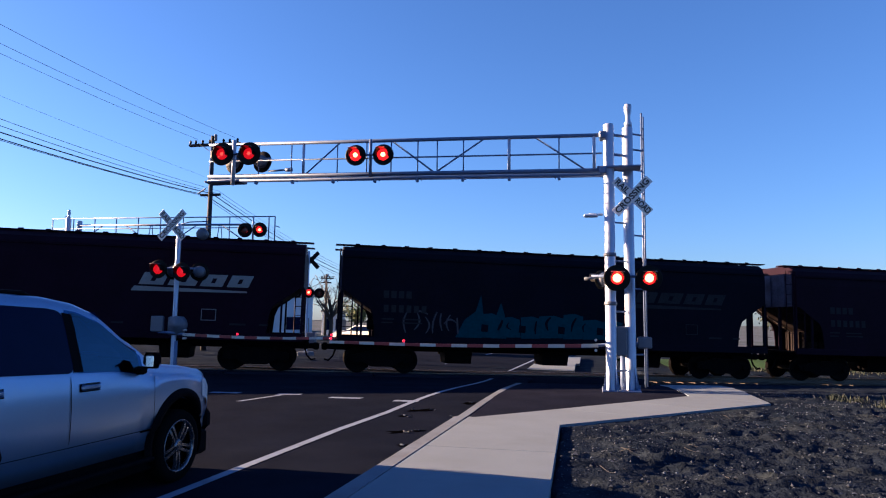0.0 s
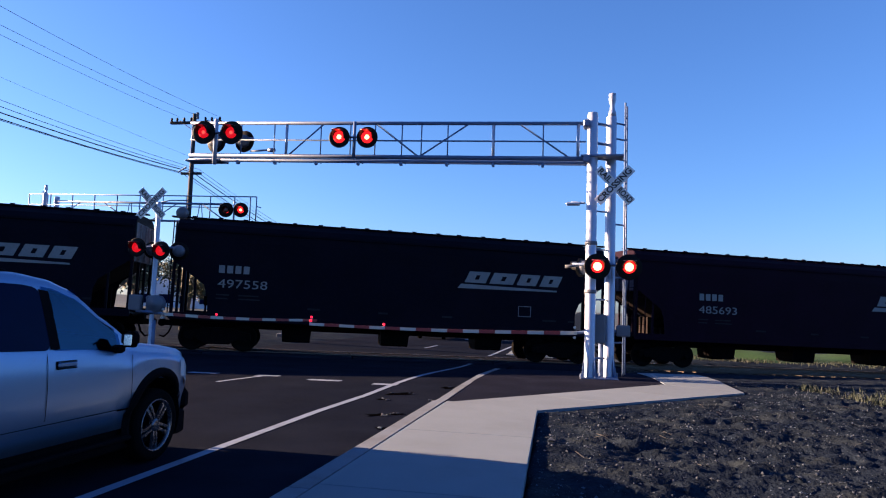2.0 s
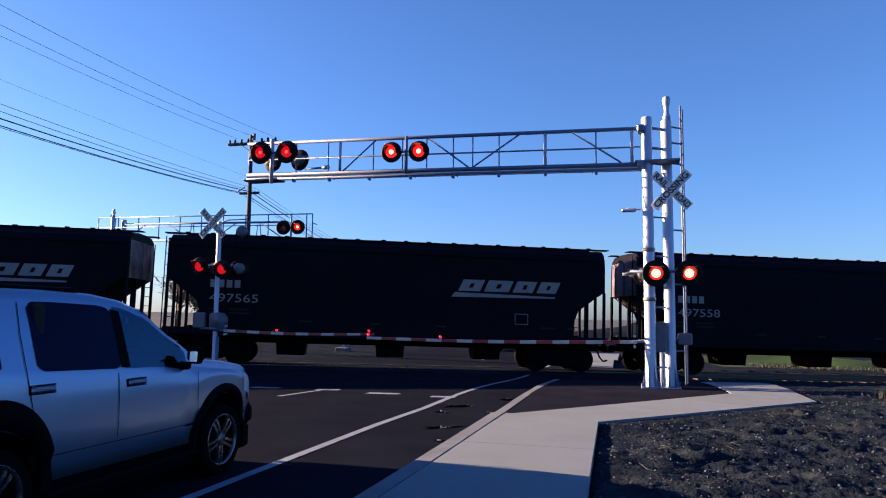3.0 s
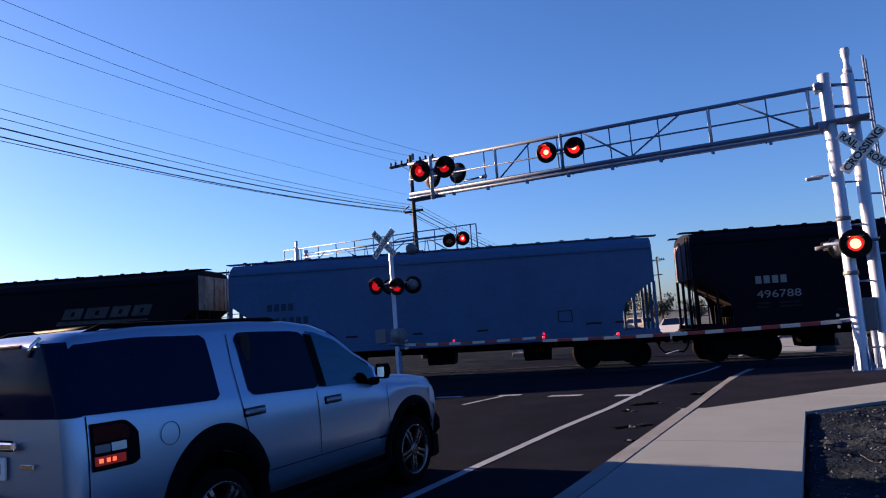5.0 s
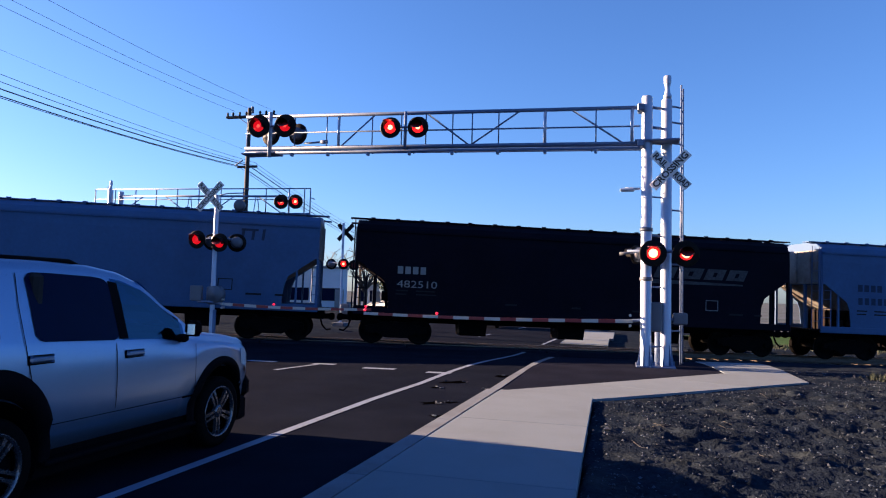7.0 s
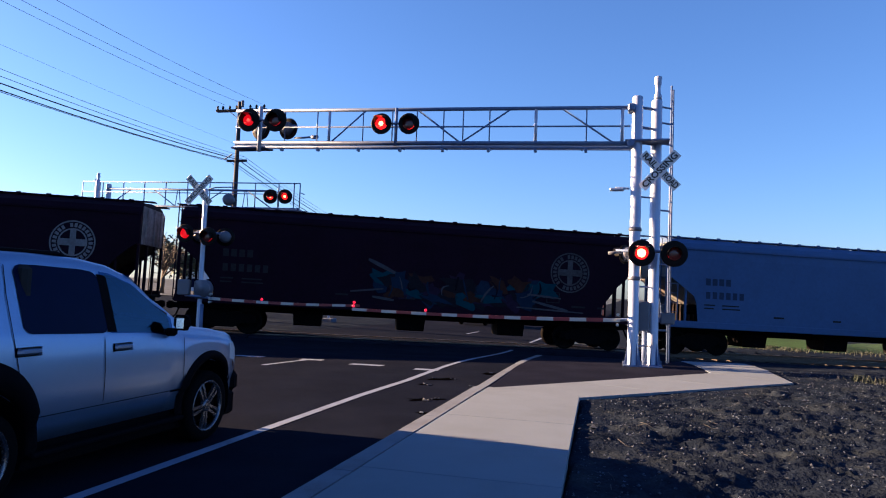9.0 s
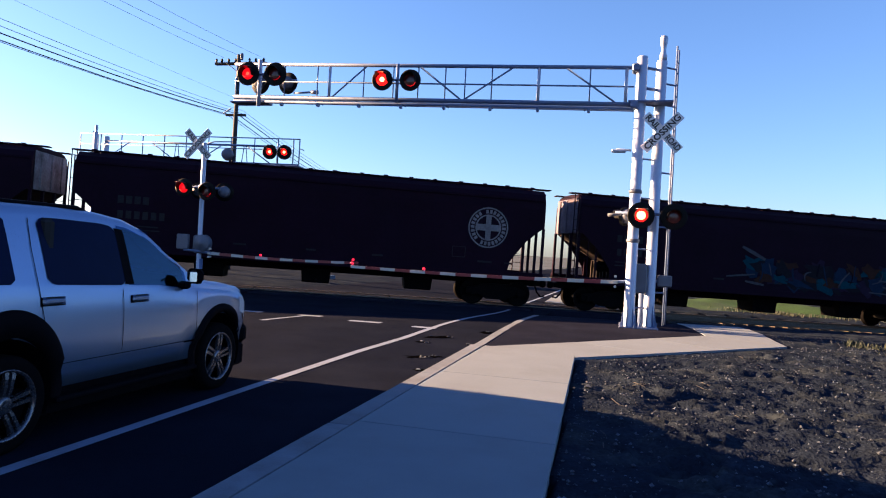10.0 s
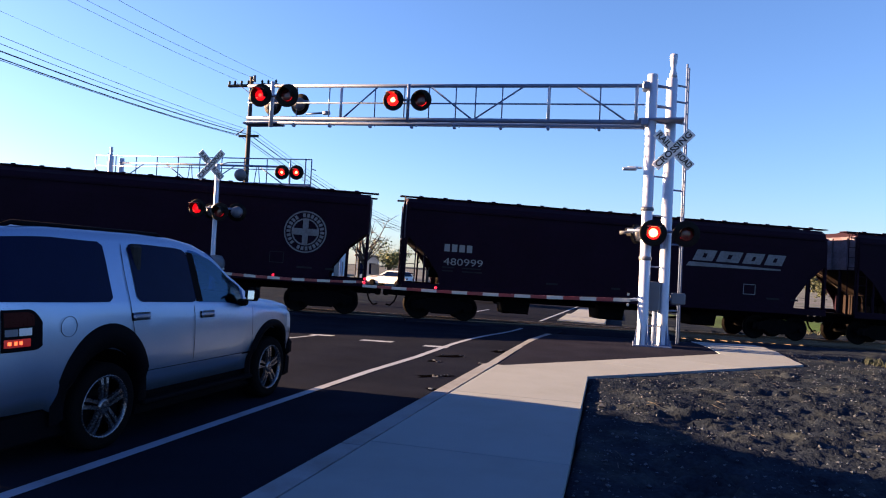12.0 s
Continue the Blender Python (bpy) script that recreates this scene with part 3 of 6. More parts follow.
def grass_patch(name, spots, count, height, material, label, seed):
    random.seed(seed)
    g = Geo()
    for i in range(count):
        cx, cy, rx, ry = spots[i % len(spots)]
        x, y = random.gauss(cx, rx), random.gauss(cy, ry)
        if in_poly(x, y, PAVED):
            continue
        z = gz(x, y) - 0.06
        h = height * random.uniform(0.4, 1.2)
        a = random.uniform(0, 6.28)
        w = 0.012 + 0.02 * height
        lx, ly = random.gauss(0, 0.3) * h, random.gauss(0, 0.3) * h
        dx, dy = math.cos(a) * w, math.sin(a) * w
        g.add([(x - dx, y - dy, z), (x + dx, y + dy, z), (x + lx * 0.4 + dx * 0.7, y + ly * 0.4 + dy * 0.7, z + h * 0.6), (x + lx * 0.4 - dx * 0.7, y + ly * 0.4 - dy * 0.7, z + h * 0.6), (x + lx, y + ly, z + h)], [(0, 1, 2, 3), (3, 2, 4)])
    tagged(part(name, g, material), label, "grass", kind="stuff")


def build_bank():
    """A low uneven bank of dry and green grass beyond the rails."""
    g = Geo()
    ss = [18 + 0.8 * i for i in range(90)]
    qs = [33.2 + 0.7 * j for j in range(14)]
    vs = []
    for s in ss:
        for j, q in enumerate(qs):
            p = U * s + N * q
            k = math.sin(math.pi * j / 13)
            h = 0.75 * k * (0.55 + 0.6 * noise.noise(Vector((s * 0.22, q * 0.3, 6)))) + 0.10 * k * noise.noise(Vector((s * 1.6, q * 1.6, 2)))
            vs.append((p.x, p.y, gz(p.x, p.y) - 0.12 + h))
    n = len(qs)
    g.add(vs, [(i * n + j, (i + 1) * n + j, (i + 1) * n + j + 1, i * n + j + 1) for i in range(len(ss) - 1) for j in range(n - 1)], True)
    tagged(part("grass_bank", g, BANK), "low bank of green and dry grass beyond the rails", "grass", kind="structure")


def build_fields():
    """Dry fields beyond the crossing, paled to imitate haze, on both sides of the road."""
    ys = [64, 70, 80, 95, 115, 140, 180, 240, 330, 480, 800, 1500, 3400]
    for a, b in ((-1400, -14.2), (1.6, 1400)):
        xs = [a + (b - a) * (1 - (1 - i / 16) ** 3 if a < -100 else (i / 16) ** 3) for i in range(17)]
        tagged(part("field", sheet([[(x, y) for x in xs] for y in ys], 0.03), HAZY_DRY_FIELD), "dry field beyond the crossing, paled to imitate haze", "field", kind="structure")


build_ground()
build_fields()
build_road()
build_pavement()
build_track()
build_stones()
grass_patch("grass", [(5.5, 17.6, 0.18, 0.2), (5.75, 16.5, 0.2, 0.25), (5.95, 15.5, 0.2, 0.3), (6.6, 17.0, 0.4, 0.5), (7.4, 18.0, 0.5, 0.4), (5.2, 18.1, 0.12, 0.12), (8.6, 18.8, 0.8, 0.4)], 800, 0.2, GRASS, "tufts of dry and green weeds at the edge of the dirt", 5)
build_bank()
grass_patch("verge_grass", [(12, 42, 3.0, 1.2), (18, 45, 4, 1.5), (26, 48, 5, 1.5), (7, 40.5, 1.2, 1.0), (36, 52, 6, 2)], 9000, 0.17, GRASS, "sunlit green and yellow grass beyond the rails", 6)


# ---- the train ----
RAIL_Z = 0.03
WHEEL_R = 0.46


def hopper(name, length, paint, label, low_by):
    """A covered hopper car: origin on the rails at its middle, x along the track, its near side at -y. length: over the roof walks. low_by: how far its roof lies under the tallest."""
    car = thing(name, label, "train car", "hopper cars of the train")
    top = 4.67 - low_by
    # dark cars: rear sheets take a sunlit copy of the paint
    worn = END_GREY if paint is CAR_GREY else END_SUNLIT
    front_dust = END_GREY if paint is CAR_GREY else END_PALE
    hl = length / 2 - 0.32
    # the lower edge of the side sheet, by the distance from its end: a slope, then nearly upright
    edge = ((0.0, 2.98), (0.12, 2.98), (1.05, 2.30), (1.18, 1.95), (1.24, 1.25), (9.0, 1.25)) if low_by < 0.1 else ((0.0, 2.98), (0.12, 2.98), (0.7, 2.47), (1.27, 1.70), (1.36, 1.25), (9.0, 1.25))
    # body shell: columns along the car, each a closed section
    xs = [-hl, -hl + 0.02, -hl + 0.12] + [-hl + 0.12 + 0.094 * i for i in range(1, 15)] + [-hl + 2.2, -hl + 3.0, -hl * 0.5, 0]
    xs = xs + [-x for x in reversed(xs[:-1])]

    def low(x):
        return lerp_table(edge, hl - abs(x))

    def slope(d):
        """Height of the hopper's sloping end sheet at a distance from the end."""
        return max(1.25, 2.98 - 0.6007 * max(0.0, d - 0.12))

    rings = []
    for x in xs:
        d = hl - abs(x)
        half = 1.6 - (0.05 if d < 0.01 else 0)
        zb = slope(d)
        right = [(half, zb), (half, zb + (top - 0.81 - zb) * 0.5), (half, top - 0.81), (half - 0.03, top - 0.51), (half - 0.16, top - 0.22), (half - 0.42, top - 0.06), (0.45, top)]
        sec = right + [(-y, z) for y, z in reversed(right)]
        rings.append([(x, y, z) for y, z in sec])
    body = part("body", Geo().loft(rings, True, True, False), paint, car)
    # eave angle, side sills, centre sill
    for sy in (-1, 1):
        g = Geo().box((0, sy * 1.615, top - 0.44), (2 * hl - 0.1, 0.05, 0.07))
        part("roof_angle", g, paint, car)
        g = Geo().box((0, sy * 1.56, 1.19), (2 * hl + 0.1, 0.10, 0.26), c2=0.02)
        part("side_sill", g, paint, car)
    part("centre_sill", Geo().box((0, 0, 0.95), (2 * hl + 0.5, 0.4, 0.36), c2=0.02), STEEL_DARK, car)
    # roof: hatch trough with covers and battens, walks at the sides
    g = Geo().box((0, 0, top + 0.04), (2 * hl - 0.8, 0.66, 0.09), c2=0.03)
    for i in range(14):
        x = -hl + 1.0 + (2 * hl - 2.0) * i / 13
        g.box((x, 0, top + 0.1), (0.1, 0.74, 0.05), c2=0.01)
    part("hatch_cover", g, paint, car)
    for sy in (-1, 1):
        g = Geo().box((0, sy * 0.95, top + 0.015), (2 * hl + 0.56, 0.42, 0.035))
        random.seed(int(length * 100))
        for i in range(18):
            x = -hl + 0.5 + (2 * hl - 1.0) * i / 17 + random.uniform(-0.05, 0.05)
            g.box((x, sy * 0.95, top - 0.02), (0.05, 0.5, 0.06))
            g.box((x, sy * 1.17, top + 0.04), (0.16, 0.03, 0.05))
        part("roof_walk", g, paint, car)
    # discharge bays
    for cx in (-hl * 0.46, 0.0, hl * 0.46):
        g = Geo()
        head = [(cx - 1.6, -1.4, 1.3), (cx + 1.6, -1.4, 1.3), (cx + 1.6, 1.4, 1.3), (cx - 1.6, 1.4, 1.3)]
        mid = [(cx - 0.55, -0.6, 0.9), (cx + 0.55, -0.6, 0.9), (cx + 0.55, 0.6, 0.9), (cx - 0.55, 0.6, 0.9)]
        bot = [(cx - 0.5, -0.55, 0.36), (cx + 0.5, -0.55, 0.36), (cx + 0.5, 0.55, 0.36), (cx - 0.5, 0.55, 0.36)]
        g.loft([bot, mid, head], True, True, False)
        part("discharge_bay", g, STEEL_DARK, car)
        g = Geo().tube((cx - 0.45, -0.62, 0.42), (cx + 0.45, -0.62, 0.42), 0.03, 8)
        g.box((cx, -0.6, 0.44), (0.12, 0.12, 0.14), c2=0.02)
        part("gate_gear", g, STEEL_DARK, car)
    # ends: slope sheet inside, posts, ladder, brake gear, coupler
    for e in (-1, 1):
        g = Geo()
        g.prism([(e * (hl - 0.14), 2.955), (e * (hl - 2.9), 1.297), (e * (hl - 2.9), 1.285), (e * (hl - 0.14), 2.943)], -1.56, 1.56, Matrix(((1, 0, 0, 0), (0, 0, 1, 0), (0, 1, 0, 0), (0, 0, 0, 1))))
        # added pale rib imitates a strip of sun on the slope sheet
        if e < 0:
            part("sun_strip", Geo().tube((e * (hl - 0.16), 1.2, 2.93), (e * (hl - 1.85), 1.2, 1.9), 0.04, 6), END_PALE, car, "pale rib standing in for the sunlit strip along the slope")
        part("slope_sheet", g, END_GREY if paint is CAR_GREY else END_SHADED, car, "sloping end sheet, darkened for shade on the dark cars")
        # side sheets hang past the slope, cut out in an arch at the end
        for sy in (-1, 1):
            poly = [(e * (hl - d), z) for d, z in edge[1:5]] + [(e * (hl - 3.0), 1.25)]
            g = Geo().prism(poly, sy * 1.582 - 0.015, sy * 1.582 + 0.015, Matrix(((1, 0, 0, 0), (0, 0, 1, 0), (0, 1, 0, 0), (0, 0, 0, 1))))
            part("side_sheet", g, paint, car)
        g = Geo().box((e * (hl + 0.012), 0, 3.67), (0.03, 2.7, 1.36), c2=0.01)
        for y in (-0.9, 0.0, 0.9):
            g.box((e * (hl + 0.045), y, 3.67), (0.05, 0.09, 1.28))
        part("end_sheet", g, worn if e < 0 else front_dust, car, "ribbed end sheet, dusty in front, painted as sunlit at the rear")
        for y in (-1.5, -0.5, 0.5, 1.5):
            part("end_post", Geo().box((e * (hl - 0.02), y, 2.1), (0.09, 0.11, 1.8)), paint, car)
        for y in (-1.5, 1.5):
            part("end_post", Geo().box((e * (hl - 0.75), y, 1.95), (0.07, 0.08, 1.4)), paint, car)
            part("bolster_web", Geo().box((e * (hl - 1.42), y, 1.65), (0.16, 0.10, 0.75)), paint, car)
        for y in (1.52 * e,):
            g = Geo()
            for dx in (0.12, 0.52):
                g.tube((e * (hl + 0.12 - dx), y * 1.02, 1.15), (e * (hl + 0.12 - dx), y * 1.02, top - 0.22 if dx < 0.3 else 2.9), 0.022, 6)
            for k in range(5):
                g.tube((e * hl, y * 1.02, 1.3 + 0.36 * k), (e * (hl - 0.4), y * 1.02, 1.3 + 0.36 * k), 0.014, 5)
            part("side_ladder", g, paint, car)
            if e < 0:
                g = Geo()
                for yy in (-1.1, -1.55):
                    g.tube((e * (hl + 0.1), yy, 1.2), (e * (hl + 0.1), yy, 4.5), 0.02, 6)
                for k in range(8):
                    g.tube((e * (hl + 0.1), -1.1, 1.5 + 0.4 * k), (e * (hl + 0.1), -1.55, 1.5 + 0.4 * k), 0.014, 5)
                part("end_ladder", g, paint, car)
        g = Geo().box((e * (hl - 0.35), 0, 1.14), (0.95, 2.9, 0.07))
        part("end_platform", g, STEEL_DARK, car)
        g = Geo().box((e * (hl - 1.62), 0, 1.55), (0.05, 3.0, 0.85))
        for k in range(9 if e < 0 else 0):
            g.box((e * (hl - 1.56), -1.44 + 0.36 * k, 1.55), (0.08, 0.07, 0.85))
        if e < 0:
            # wall colour holds the shade under the slope
            part("bolster_wall", g, END_SHADED, car, "ribbed wall under the slope sheet, darkened for shade")
        g = Geo().box((e * (hl + 0.28), 0, 0.88), (0.62, 0.16, 0.2), c2=0.03)
        g.box((e * (hl + 0.52), 0, 0.88), (0.24, 0.3, 0.28), c2=0.06)
        part("coupler", g, STEEL_DARK, car)
        g = Geo().path([(e * (hl + 0.1), -0.35, 0.85), (e * (hl + 0.2), -0.38, 0.55), (e * (hl + 0.36), -0.38, 0.38), (e * (hl + 0.52), -0.36, 0.42)], 0.035, 6)
        part("brake_hose", g, STEEL_DARK, car)
    g = Geo().tube((-hl + 1.0, -0.8, 1.75), (-hl + 1.9, -0.8, 1.75), 0.18, 12)
    part("air_tank", g, STEEL_DARK, car)
    # trucks
    for e in (-1, 1):
        tx = e * (length / 2 - 1.9)
        truck = new("truck")
        truck.parent, truck.matrix_basis = car, pose(tx, 0, 0)
        for sy in (-1, 1):
            poly = [(-1.15, 0.40), (-1.15, 0.62), (-0.75, 0.70), (-0.45, 0.80), (0.45, 0.80), (0.75, 0.70), (1.15, 0.62), (1.15, 0.40), (0.72, 0.40), (0.4, 0.22), (-0.4, 0.22), (-0.72, 0.40)]
            g = Geo().prism(poly, sy * 1.06 - 0.08, sy * 1.06 + 0.08, Matrix(((1, 0, 0, 0), (0, 0, 1, 0), (0, 1, 0, 0), (0, 0, 0, 1))))
            part("side_frame", g, STEEL_DARK, truck)
            g = Geo()
            for k in (-0.17, 0, 0.17):
                g.tube((k, sy * 1.06, 0.3), (k, sy * 1.06, 0.66), 0.07, 8)
            part("spring_nest", g, STEEL_DARK, truck)
            for k in (-0.89, 0.89):
                part("axle_box", Geo().tube((k, sy * 1.0, WHEEL_R), (k, sy * 1.22, WHEEL_R), 0.11, 10), STEEL_DARK, truck)
        part("bolster", Geo().box((0, 0, 0.66), (0.36, 2.3, 0.26), c2=0.04), STEEL_DARK, truck)
        for k in (-0.89, 0.89):
            g = Geo()
            rot = Matrix.Rotation(math.pi / 2, 4, "X")
            for sy in (-1, 1):
                prof = [(0.1, -0.06), (0.36, -0.05), (0.38, -0.068), (WHEEL_R, -0.068), (WHEEL_R, 0.04), (WHEEL_R + 0.026, 0.05), (WHEEL_R + 0.026, 0.07), (0.38, 0.07), (0.36, 0.03), (0.1, 0.04)]
                if sy > 0:
                    prof = [(r, -z) for r, z in reversed(prof)]
                g.lathe(prof, 20, Matrix.Translation((0, sy * 0.77, 0)) @ rot)
            g.tube((0, -0.95, 0), (0, 0.95, 0), 0.075, 10)
            ws = part("wheelset", g, WHEEL_STEEL, truck, m=pose(k, 0, WHEEL_R))
            WHEELSETS.append((ws, k))
    return car


WHEELSETS = []
SIDE = Matrix(((1, 0, 0, 0), (0, 0, -1, 0), (0, 1, 0, 0), (0, 0, 0, 1)))      # lays a flat shape on the near side of a car


def on_side(x, z, out=1.606):
    return Matrix.Translation((x, -out, z)) @ SIDE


def slant(g, x0, x1, z0, z1, lean=0.0):
    """A leaning bar in the shape's plane."""
    h = z1 - z0
    g.prism([(x0, z0), (x1, z0), (x1 + lean * h, z1), (x0 + lean * h, z1)], 0, 0.006)


def wordmark(car, front, material):
    """A wide leaning emblem: four plain blocks over a wedge."""
    x = front - 5.95
    for w in (0.93, 1.05, 0.88, 0.86):
        g = Geo()
        slant(g, x, x + w - 0.12, 2.92, 3.04, 0.45)
        slant(g, x + 0.055, x + w * 0.42, 3.04, 3.21, 0.45)
        slant(g, x + w * 0.58, x + w - 0.065, 3.04, 3.21, 0.45)
        slant(g, x + 0.13, x + w + 0.01, 3.21, 3.34, 0.45)
        x += w + 0.03
        part("emblem_block", g, material, car, m=on_side(0, 0))
    g = Geo().prism([(front - 6.2, 2.69), (front - 6.08, 2.86), (front - 2.3, 2.79), (front - 2.28, 2.73)], 0, 0.006)
    part("emblem_wedge", g, material, car, m=on_side(0, 0))


def ring_emblem(car, front, material, inset=2.5):
    """A round emblem: a ring, a cross inside it and a plain bar."""
    g = Geo()
    cx, cz = front - inset, 2.9
    for r0, r1 in ((0.71, 0.76), (0.44, 0.49)):
        n = 36
        vs = [(cx + r * math.cos(2 * math.pi * i / n), cz + r * math.sin(2 * math.pi * i / n), zz) for zz in (0, 0.006) for r in (r0, r1) for i in range(n)]
        fs = []
        for i in range(n):
            j = (i + 1) % n
            fs += [(2 * n + i, 3 * n + i, 3 * n + j, 2 * n + j), (n + i, n + j, 3 * n + j, 3 * n + i), (i, 2 * n + i, 2 * n + j, j)]
        g.add(vs, fs)
    for k in range(26):
        a = 2 * math.pi * k / 26
        if k % 9 == 8:
            continue
        c, s = math.cos(a), math.sin(a)
        w, r0, r1 = 0.048, 0.53, 0.67
        g.prism([(cx + c * r0 + s * w, cz + s * r0 - c * w), (cx + c * r1 + s * w, cz + s * r1 - c * w), (cx + c * r1 - s * w, cz + s * r1 + c * w), (cx + c * r0 - s * w, cz + s * r0 + c * w)], 0, 0.005)
    g.box((cx, cz, 0.003), (0.2, 0.9, 0.006))
    g.box((cx - 0.27, cz, 0.003), (0.34, 0.24, 0.006))
    g.box((cx + 0.27, cz, 0.003), (0.34, 0.24, 0.006))
    part("emblem", g, material, car, m=on_side(0, 0))


def marks(car, rear, number, material, front, inset=1.8, down=0.1, wide=1.7):
    """Road number, the block of plain bars over it, and small stencils."""
    x0 = rear + inset
    if number:
        words("road_number", number, 0.25 * wide, material, car, on_side(x0 + 0.04 + wide / 2, 2.46 - down), wide, 0.003)
    else:
        for i in range(6):
            part("number_bar", Geo().box((x0 + 0.15 + 0.28 * i, 2.46 - down, 0.003), (0.18, 0.27, 0.006)), material, car, m=on_side(0, 0))
    for i in range(4):
        part("owner_bar", Geo().box((x0 + 0.14 + 0.28 * i, 2.98 - down, 0.003), (0.2, 0.27, 0.006)), material, car, m=on_side(0, 0))
    fx = front - 3.55
    for dx, z, w in ((0.2, 1.98, 0.45), (0.95, 1.98, 0.7), (0.2, 1.85, 0.4), (0.95, 1.85, 0.75)):
        part("stencil", Geo().box((x0 + dx + w / 2 - 0.2, z, 0.003), (w, 0.05, 0.006)), MARK_FAINT, car, m=on_side(0, 0))
    for dx, z, w in ((1.0, 1.62, 0.55), (1.9, 1.62, 0.3), (-3.0, 1.58, 0.4), (-5.4, 1.6, 0.35), (-7.9, 1.62, 0.45)):
        part("stencil", Geo().box((fx + dx, z, 0.003), (w, 0.07, 0.006)), MARK_FAINT, car, m=on_side(0, 0))
    g = Geo()
    for a, b, w, h in ((0, 0, 0.5, 0.03), (0, -0.38, 0.5, 0.03), (-0.24, -0.19, 0.03, 0.4), (0.24, -0.19, 0.03, 0.4)):
        g.box((fx + a, 2.12 + b, 0.003), (w, h, 0.006))
    part("placard_frame", g, MARK_MID if number else MARK_FAINT, car, m=on_side(0, 0))


def blot(car, cx, cz, rx, rz, material, layer, rough=0.25):
    """One sprayed patch with an uneven outline."""
    n = 13
    k0 = random.uniform(0, 6.28)
    pts = []
    for i in range(n):
        a = 2 * math.pi * i / n
        k = 1 + random.uniform(-rough, rough)
        pts.append((cx + rx * k * math.cos(a + 0.1 * k0), cz + rz * k * math.copysign(abs(math.sin(a)) ** 0.7, math.sin(a))))
    part("spray_patch", Geo().prism(pts, 0, 0.002), material, car, m=on_side(0, 0, 1.606 + 0.003 * layer))


def streak(car, x0, z0, x1, z1, w, material, layer, bow=0.0):
    """A tapering sprayed stroke."""
    a, b = Vector((x0, z0, 0)), Vector((x1, z1, 0))
    t = (b - a).normalized()
    nrm = Vector((-t.y, t.x, 0))
    left, right = [], []
    for i in range(7):
        k = i / 6
        c = a.lerp(b, k) + nrm * bow * math.sin(math.pi * k)
        h = w * (0.35 + 0.65 * math.sin(math.pi * (0.15 + 0.7 * k)))
        left.append((c.x + nrm.x * h, c.y + nrm.y * h))
        right.append((c.x - nrm.x * h, c.y - nrm.y * h))
    part("spray_stroke", Geo().prism(right + left[::-1], 0, 0.002), material, car, m=on_side(0, 0, 1.606 + 0.003 * layer))


def daub(car, pts, material, layer):
    """One sprayed patch with straight edges."""
    part("spray_patch", Geo().prism(pts, 0, 0.002), material, car, m=on_side(0, 0, 1.606 + 0.003 * layer))


def teal_spray(car, r):
    """A teal band of blocks that ends in tall spikes at the rear, dark strokes over it, pale tags behind it."""
    random.seed(3)
    x = r + 5.0
    daub(car, [(x - 0.45, 1.38), (x + 0.55, 1.38), (x + 0.62, 2.1), (x + 0.5, 2.98), (x + 0.3, 2.35), (x - 0.1, 2.05)], SPRAY_TEAL, 0)
    daub(car, [(x + 0.9, 1.38), (x + 1.5, 1.38), (x + 1.42, 2.25), (x + 1.27, 2.72), (x + 1.12, 2.3)], SPRAY_TEAL, 1)
    x0 = x + 0.5
    for i, w in enumerate((0.7, 0.85, 0.75, 0.9, 0.8, 0.85, 0.7)):
        lo, hi = 1.38 + random.uniform(0, 0.06), 2.3 + random.uniform(-0.12, 0.12)
        daub(car, [(x0 + 0.02, lo), (x0 + w, lo + 0.02), (x0 + w + random.uniform(-0.05, 0.08), hi - 0.1), (x0 + w * 0.6, hi), (x0 + random.uniform(-0.06, 0.06), hi - 0.05)], SPRAY_TEAL, 2 + i % 2)
        x0 += w
    x0 = x + 0.6
    for i in range(11):
        xx = x0 + 0.5 * i + random.uniform(-0.08, 0.08)
        if i % 3:
            streak(car, xx, random.uniform(1.5, 1.75), xx + random.uniform(-0.12, 0.2), random.uniform(1.95, 2.25), random.uniform(0.03, 0.06), CAR_BLACK, 5, random.uniform(-0.12, 0.12))
        else:
            daub(car, [(xx - 0.12, 1.62), (xx + 0.14, 1.6), (xx + 0.16, 1.86), (xx - 0.1, 1.9)], CAR_BLACK, 5)
    for x0, z0, x1, z1 in ((2.7, 1.5, 2.75, 2.3), (3.0, 1.6, 3.1, 2.25), (3.05, 2.3, 3.5, 2.2), (3.45, 1.5, 3.4, 2.1), (3.7, 1.5, 3.85, 2.3), (4.0, 2.25, 4.05, 1.6), (4.3, 1.6, 4.35, 2.2), (4.1, 1.85, 4.6, 1.9), (4.65, 1.5, 4.6, 2.1)):
        streak(car, r + x0, z0, r + x1, z1, 0.035, SPRAY_PALE, 1, random.uniform(-0.16, 0.16))


